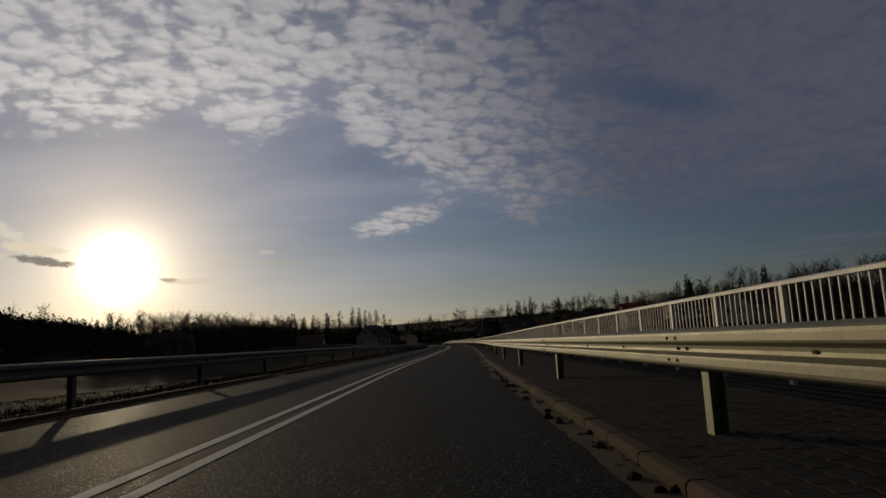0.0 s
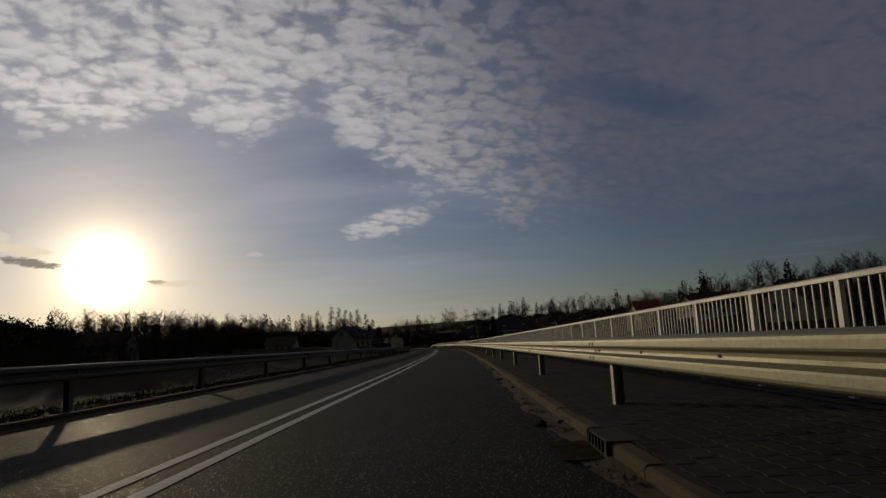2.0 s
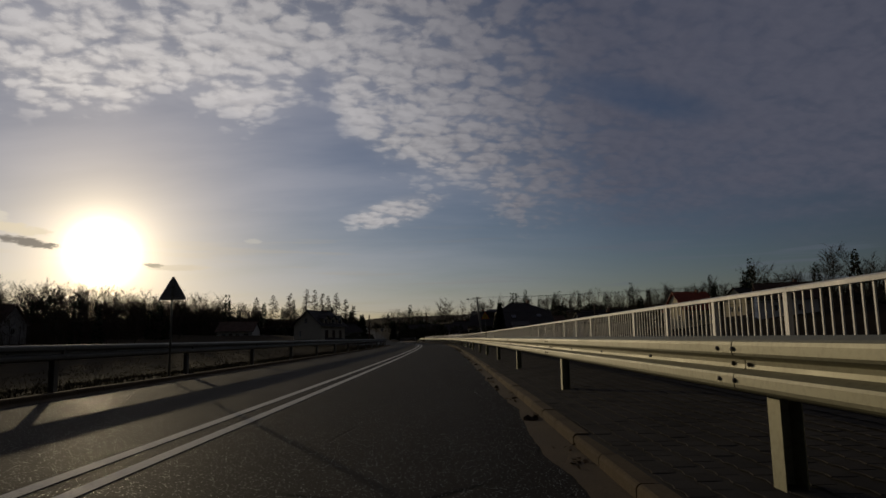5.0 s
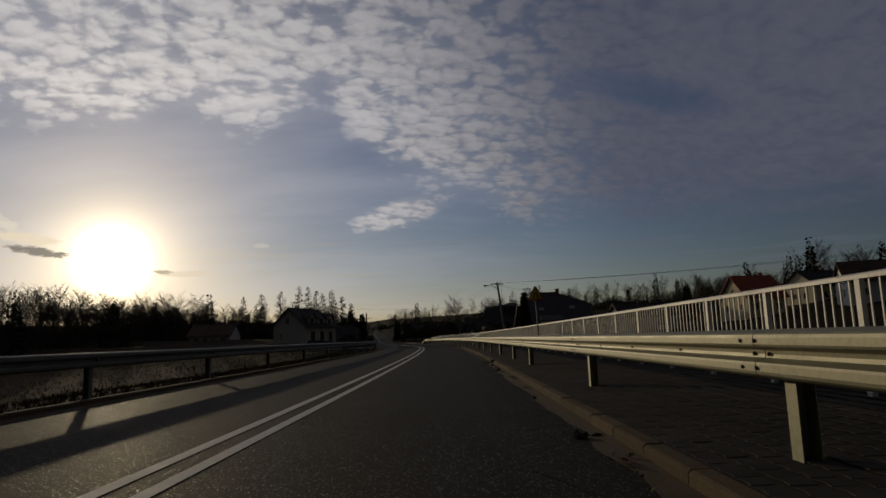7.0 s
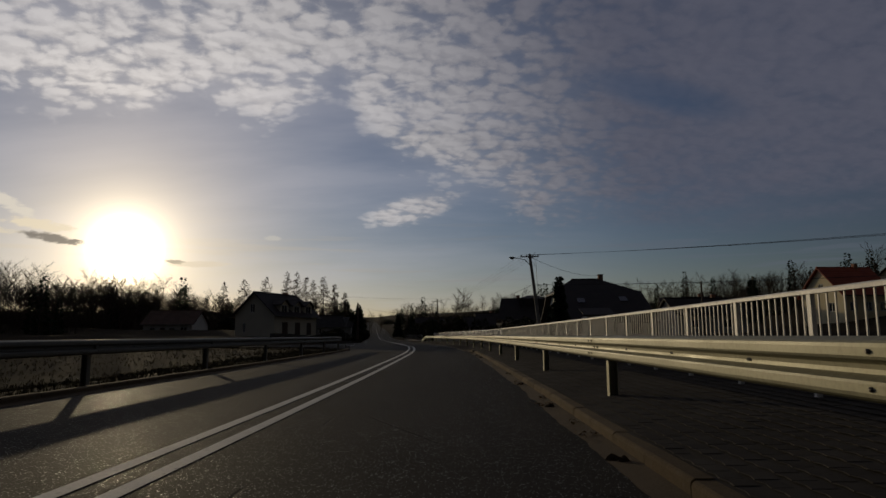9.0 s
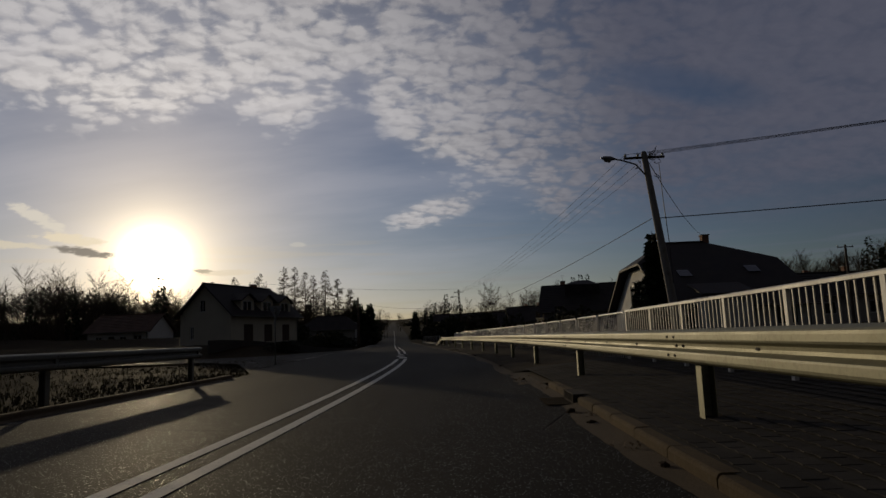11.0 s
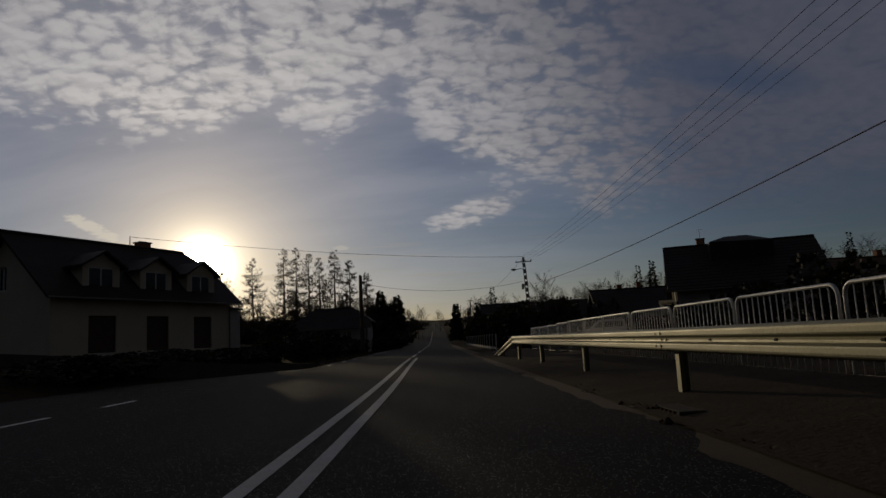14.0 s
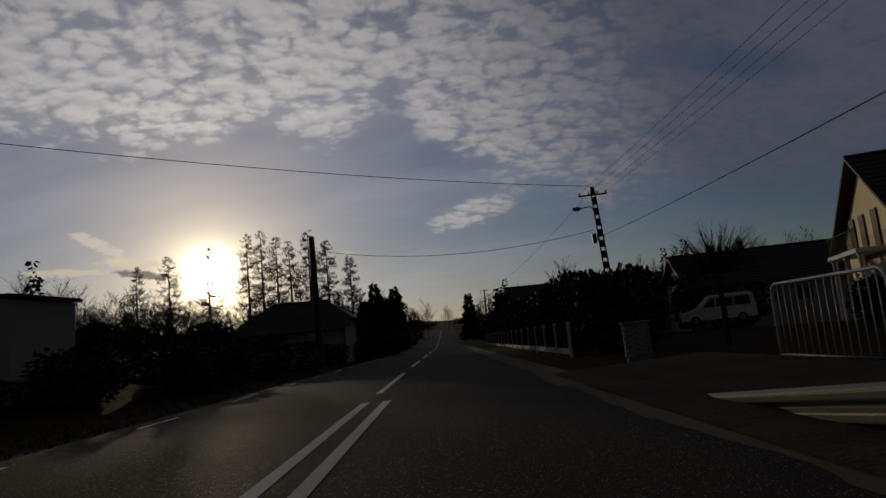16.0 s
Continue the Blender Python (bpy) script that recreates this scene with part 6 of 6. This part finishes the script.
for x, y, a, b in ((3.2, 262, 1.3, 1.6), (6.8, 270, 1.4, 1.8), (11, 272, 1.3, 1.7), (13.8, 268, 1.1, 1.2), (2.0, 273, 1.3, 1.7), (13.5, 244, 0.8, 0.6), (12.5, 247.5, 0.7, 0.7), (13, 212, 1.0, 0.9), (14.5, 220, 1.2, 1.2), (13.5, 229, 1.1, 1.0), (12.4, 236, 1.1, 0.9), (15.5, 192, 0.9, 0.7), (14.6, 187, 0.9, 0.7), (17.5, 240, 1.2, 1.3)):
    shrub(x, y, a, b, k, "dark garden shrub with dense small leaves", "garden shrubs")
    k += 1
# bushes on the left beyond the long house
for i in range(33):
    y = 237 + i * 2.9
    x = line_x(y) - rng.uniform(9.0, 11.5)
    shrub(x, y, rng.uniform(0.9, 1.4), rng.uniform(0.45, 0.8), k, "dark tangled bush beside the road", "roadside bushes")
    k += 1
for i in range(26):
    x, y = rng.uniform(-46, -17), rng.uniform(264, 304)
    shrub(x, y, rng.uniform(1.0, 1.8), rng.uniform(0.6, 1.1), k, "dark tangled bush behind the houses", "bushes behind the houses")
    k += 1
for i in range(12):
    y = 211.5 + i * 2.15
    shrub(line_x(y) - 10.6 + rng.uniform(-0.4, 0.4), y, 0.8, 0.30, k, "low dark hedge plant before the long house", "low front hedge")
    k += 1

# low wall that holds up the garden of the long house, its top falling with the ground
wall = Shape()
wv, wf = [], []
for i in range(17):
    u = i / 16
    x, y = -19.0 + 9.6 * u, 207.4 + 16.4 * u
    for dx, z in ((-0.1, -0.3), (0.1, -0.3), (0.1, 1.5 - 1.3 * ease(0.05, 1.0, u)), (-0.1, 1.5 - 1.3 * ease(0.05, 1.0, u))):
        wv.append((x + dx * 0.86, y - dx * 0.5, z))
for i in range(16):
    for k in range(4):
        a, b = 4 * i + k, 4 * i + (k + 1) % 4
        wf.append((a, a + 4, b + 4, b))
wf += [(3, 2, 1, 0), (64, 65, 66, 67)]
lone("garden_wall", wall.add(wv, wf), CONCRETE_DARK, "low dark concrete garden wall that steps down the verge", "wall")

# dry grass
def tufts(n, place, h):
    v, f = [], []
    for _ in range(n):
        x, y, z = place()
        for b in range(3):
            a = rng.uniform(0, 6.3)
            L_ = h * rng.uniform(0.5, 1.3)
            o = Vector((math.cos(a), math.sin(a), 0))
            w = Vector((-o.y, o.x, 0)) * 0.012
            p = Vector((x + rng.uniform(-0.05, 0.05), y + rng.uniform(-0.05, 0.05), z - 0.02))
            q = p + o * L_ * 0.25 + Vector((0, 0, L_ * 0.7))
            e = p + o * L_ * 0.7 + Vector((0, 0, L_ * 0.85))
            i = len(v)
            v += [tuple(p - w), tuple(p + w), tuple(q + w * 0.7), tuple(q - w * 0.7), tuple(e)]
            f += [(i, i + 1, i + 2, i + 3), (i + 3, i + 2, i + 4)]
    s = Shape()
    s.v, s.f = v, f
    return s


def verge_left():
    y = rng.uniform(2, 176)
    x = line_x(y) - 4.75 - abs(rng.gauss(0, 3.6))
    return x, y, ground_z(x, y)


def verge_late():
    y = rng.uniform(205, 300)
    x = line_x(y) - 4.9 - abs(rng.gauss(0, 2.2))
    return x, y, ground_z(x, y)


lone("grass", tufts(14000, verge_left, 0.13), GRASS, "thin dry grass on the verge by the guard rail", "grass", kind="stuff")
def field_left():
    y = rng.uniform(0, 190)
    x = line_x(y) - 5.5 - 34 * rng.random() ** 1.6
    return x, y, ground_z(x, y)


lone("grass", tufts(22000, field_left, 0.20), GRASS, "dry matted grass of the field", "grass", kind="stuff")
lone("grass", tufts(3000, verge_late, 0.11), GRASS, "thin dry grass on the verge by the bushes", "grass", kind="stuff")

# ---- small things along the kerb ----
def leaf_litter():
    v, f = [], []
    r_ = random.Random(90)
    clumps = [(r_.uniform(-4, 205), RIGHT_EDGE - abs(r_.gauss(0, 0.12)) - 0.03, r_.randint(5, 22)) for _ in range(130)]
    for cy, off, n in clumps:
        for _ in range(n):
            y = cy + r_.gauss(0, 0.12)
            p, d = along(y, off + r_.gauss(0, 0.05), 0.016 + r_.random() * 0.035)
            L_ = r_.uniform(0.012, 0.035)
            o = Vector((r_.gauss(0, 1), r_.gauss(0, 1), r_.gauss(0, 0.5))).normalized() * L_
            w = Vector((-o.y, o.x, r_.uniform(-0.02, 0.02))) * 0.6
            i = len(v)
            v += [tuple(p - o), tuple(p + w), tuple(p + o), tuple(p - w)]
            f.append((i, i + 1, i + 2, i + 3))
    s = Shape()
    s.v, s.f = v, f
    lone("leaf_litter", s, DEBRIS, "clumps of dead leaves and clods in the gutter", "litter", kind="stuff")


leaf_litter()


def clods():
    """Uneven lumps of earth and matted leaves along the right gutter, thick at the start of the rail."""
    r_ = random.Random(17)
    s = Shape()
    spots = [(1.5 + 0.85 * k + r_.uniform(-0.3, 0.3), r_.uniform(0.03, 0.16)) for k in range(24)] + [(r_.uniform(22, 200), r_.uniform(0.02, 0.25)) for _ in range(60)]
    for y, inset in spots:
        p, d = along(y, RIGHT_EDGE - inset, 0.0)
        for _ in range(r_.randint(1, 3)):
            c = p + Vector((r_.uniform(-0.06, 0.06), r_.uniform(-0.10, 0.10), 0))
            k, h = r_.uniform(0.025, 0.065), r_.uniform(0.03, 0.075)
            n = 6
            low = [c + Vector((k * 1.2 * r_.uniform(0.7, 1.2) * math.cos(6.283 * i / n), k * 1.4 * r_.uniform(0.7, 1.2) * math.sin(6.283 * i / n), 0.0)) for i in range(n)]
            mid = [c + Vector((k * r_.uniform(0.6, 1.1) * math.cos(6.283 * i / n), k * r_.uniform(0.6, 1.1) * math.sin(6.283 * i / n), h * r_.uniform(0.5, 0.8))) for i in range(n)]
            s.add(low + mid + [c + Vector((0, 0, h))], [(i, (i + 1) % n, n + (i + 1) % n, n + i) for i in range(n)] + [(n + i, n + (i + 1) % n, 2 * n) for i in range(n)])
    lone("clods", s, CLOD, "dark clods of earth and matted leaves in the gutter", "earth", kind="stuff")


clods()


def drain(y, off=RIGHT_EDGE + 0.09, sunk=0.0):
    p, d = along(y, off, -sunk)
    turn = Matrix(((d.y, d.x, 0, 0), (-d.x, d.y, 0, 0), (0, 0, 1, 0), (0, 0, 0, 1)))
    t = thing("kerb_drain", "rusty cast-iron kerb drain with a slotted front", "drain", Matrix.Translation(p) @ turn, "kerb drains")
    part("box", Shape().box(-0.13, -0.42, -0.02, 0.16, -0.38, 0.14, 0.006).box(-0.13, 0.38, -0.02, 0.16, 0.42, 0.14, 0.006).box(0.12, -0.38, -0.02, 0.16, 0.38, 0.14), IRON, t)
    part("lid", Shape().box(-0.11, -0.38, 0.118, 0.12, 0.38, 0.138, 0.006), IRON, t)
    bar = Shape().box(-0.125, -0.014, -0.02, -0.10, 0.014, 0.125).mesh("bar", IRON)
    for k in range(6):
        part("bar", bar, None, t, at=Matrix.Translation((0, -0.34 + 0.136 * k, 0)))
    part("sill", Shape().box(-0.5, -0.5, 0.013, -0.13, 0.5, 0.02), SOIL, t, "dark silt before the slots")


DRAINS = (33.4, 119.7, 160.6)
for y in DRAINS:
    drain(y)
drain(198.4, 4.05, 0.05)

# ---- kerb stones ----
def kerb(name, label, y0, y1, off, side, height, gaps=()):
    k = lone(name, strip(y0, y1, 2.0, off + (0.02 if side > 0 else -0.14), off + (0.14 if side > 0 else -0.02), height - 0.05), JOINT, label, "kerb", kind="structure")
    w = 0.15 * side
    prof = [(0, -0.15), (0.0, height - 0.03), (0.012 * side, height - 0.01), (0.03 * side, height), (w, height), (w, -0.15)]
    meshes = []
    r_ = random.Random(12)
    for j in range(3):
        s = Shape()
        L_ = 0.985
        n = len(prof)
        s.add([(u + (0.003 if j == 1 else 0), 0.008, z) for u, z in prof] + [(u, L_, z - 0.002 * j) for u, z in prof], [tuple(range(n)), tuple(range(2 * n - 1, n - 1, -1))] + [(i, n + i, n + (i + 1) % n, (i + 1) % n) for i in range(n)])
        meshes.append(s.mesh("kerb_stone", KERB))
    y, i = y0, 0
    while y < y1 - 0.9:
        if not any(a < y + 0.5 < b for a, b in gaps):
            p, d = along(y, off, 0)
            q, _ = along(y + 1.0, off, 0)
            d = (q - p).normalized()
            turn = Matrix(((d.y, d.x, 0, 0), (-d.x, d.y, 0, 0), (0, 0, 1, 0), (0, 0, 0, 1)))
            part("kerb_stone", meshes[r_.randrange(3)], None, k, at=Matrix.Translation(p + Vector((0, 0, r_.uniform(-0.006, 0.006)))) @ turn @ Matrix.Rotation(r_.uniform(-0.004, 0.004), 4, "Z"))
        y += 1.0
        i += 1
    return k


kerb("kerb_right", "pale worn concrete kerb along the pavement", -22, 163, RIGHT_EDGE, 1, 0.125, [(y - 0.5, y + 0.5) for y in DRAINS])
kerb("kerb_left", "dark worn concrete kerb along the verge", -22, 171, LEFT_EDGE, -1, 0.11, [(26.0, 28.0)])

# ---- paving stones ----
def paving():
    r_ = random.Random(4)
    lx, ly, gap = 0.165, 0.21, 0.003
    cols = int((PAVE_B - PAVE_A) / lx)
    v, f = [], []
    y, row = -12.0, 0
    while y < 167:
        p0, d = along(y, 0, PAVE_Z)
        side = Vector((d.y, -d.x, 0))
        for c in range(cols):
            sh = ly * 0.5 if c % 2 else 0.0
            h = r_.uniform(-0.003, 0.003)
            o = p0 + side * (PAVE_A + c * lx) + d * sh + Vector((0, 0, h + 0.006 + 0.260 * c / cols))
            a, b = gap, 0.02
            wig = 0.018
            ring0 = [(a, a), (lx - a, a), (lx - a + wig, ly * 0.5), (lx - a, ly - a), (a, ly - a), (a + wig, ly * 0.5)]
            i = len(v)
            v += [tuple(o + side * u + d * w + Vector((0, 0, -0.006))) for u, w in ring0]
            v += [tuple(o + side * (u + (0.005 if u < lx / 2 else -0.005)) + d * (w + (0.005 if w < ly * 0.4 else -0.005 if w > ly * 0.6 else 0))) for u, w in ring0]
            f.append((i + 6, i + 7, i + 8, i + 9, i + 10, i + 11))
            f += [(i + k, i + (k + 1) % 6, i + 6 + (k + 1) % 6, i + 6 + k) for k in range(6)]
        y += ly
        row += 1
    s = Shape()
    s.v, s.f = v, f
    lone("paving_stones", s, PAVER, "grey wavy interlocking paving stones with dirty joints", "paving", kind="stuff")


paving()
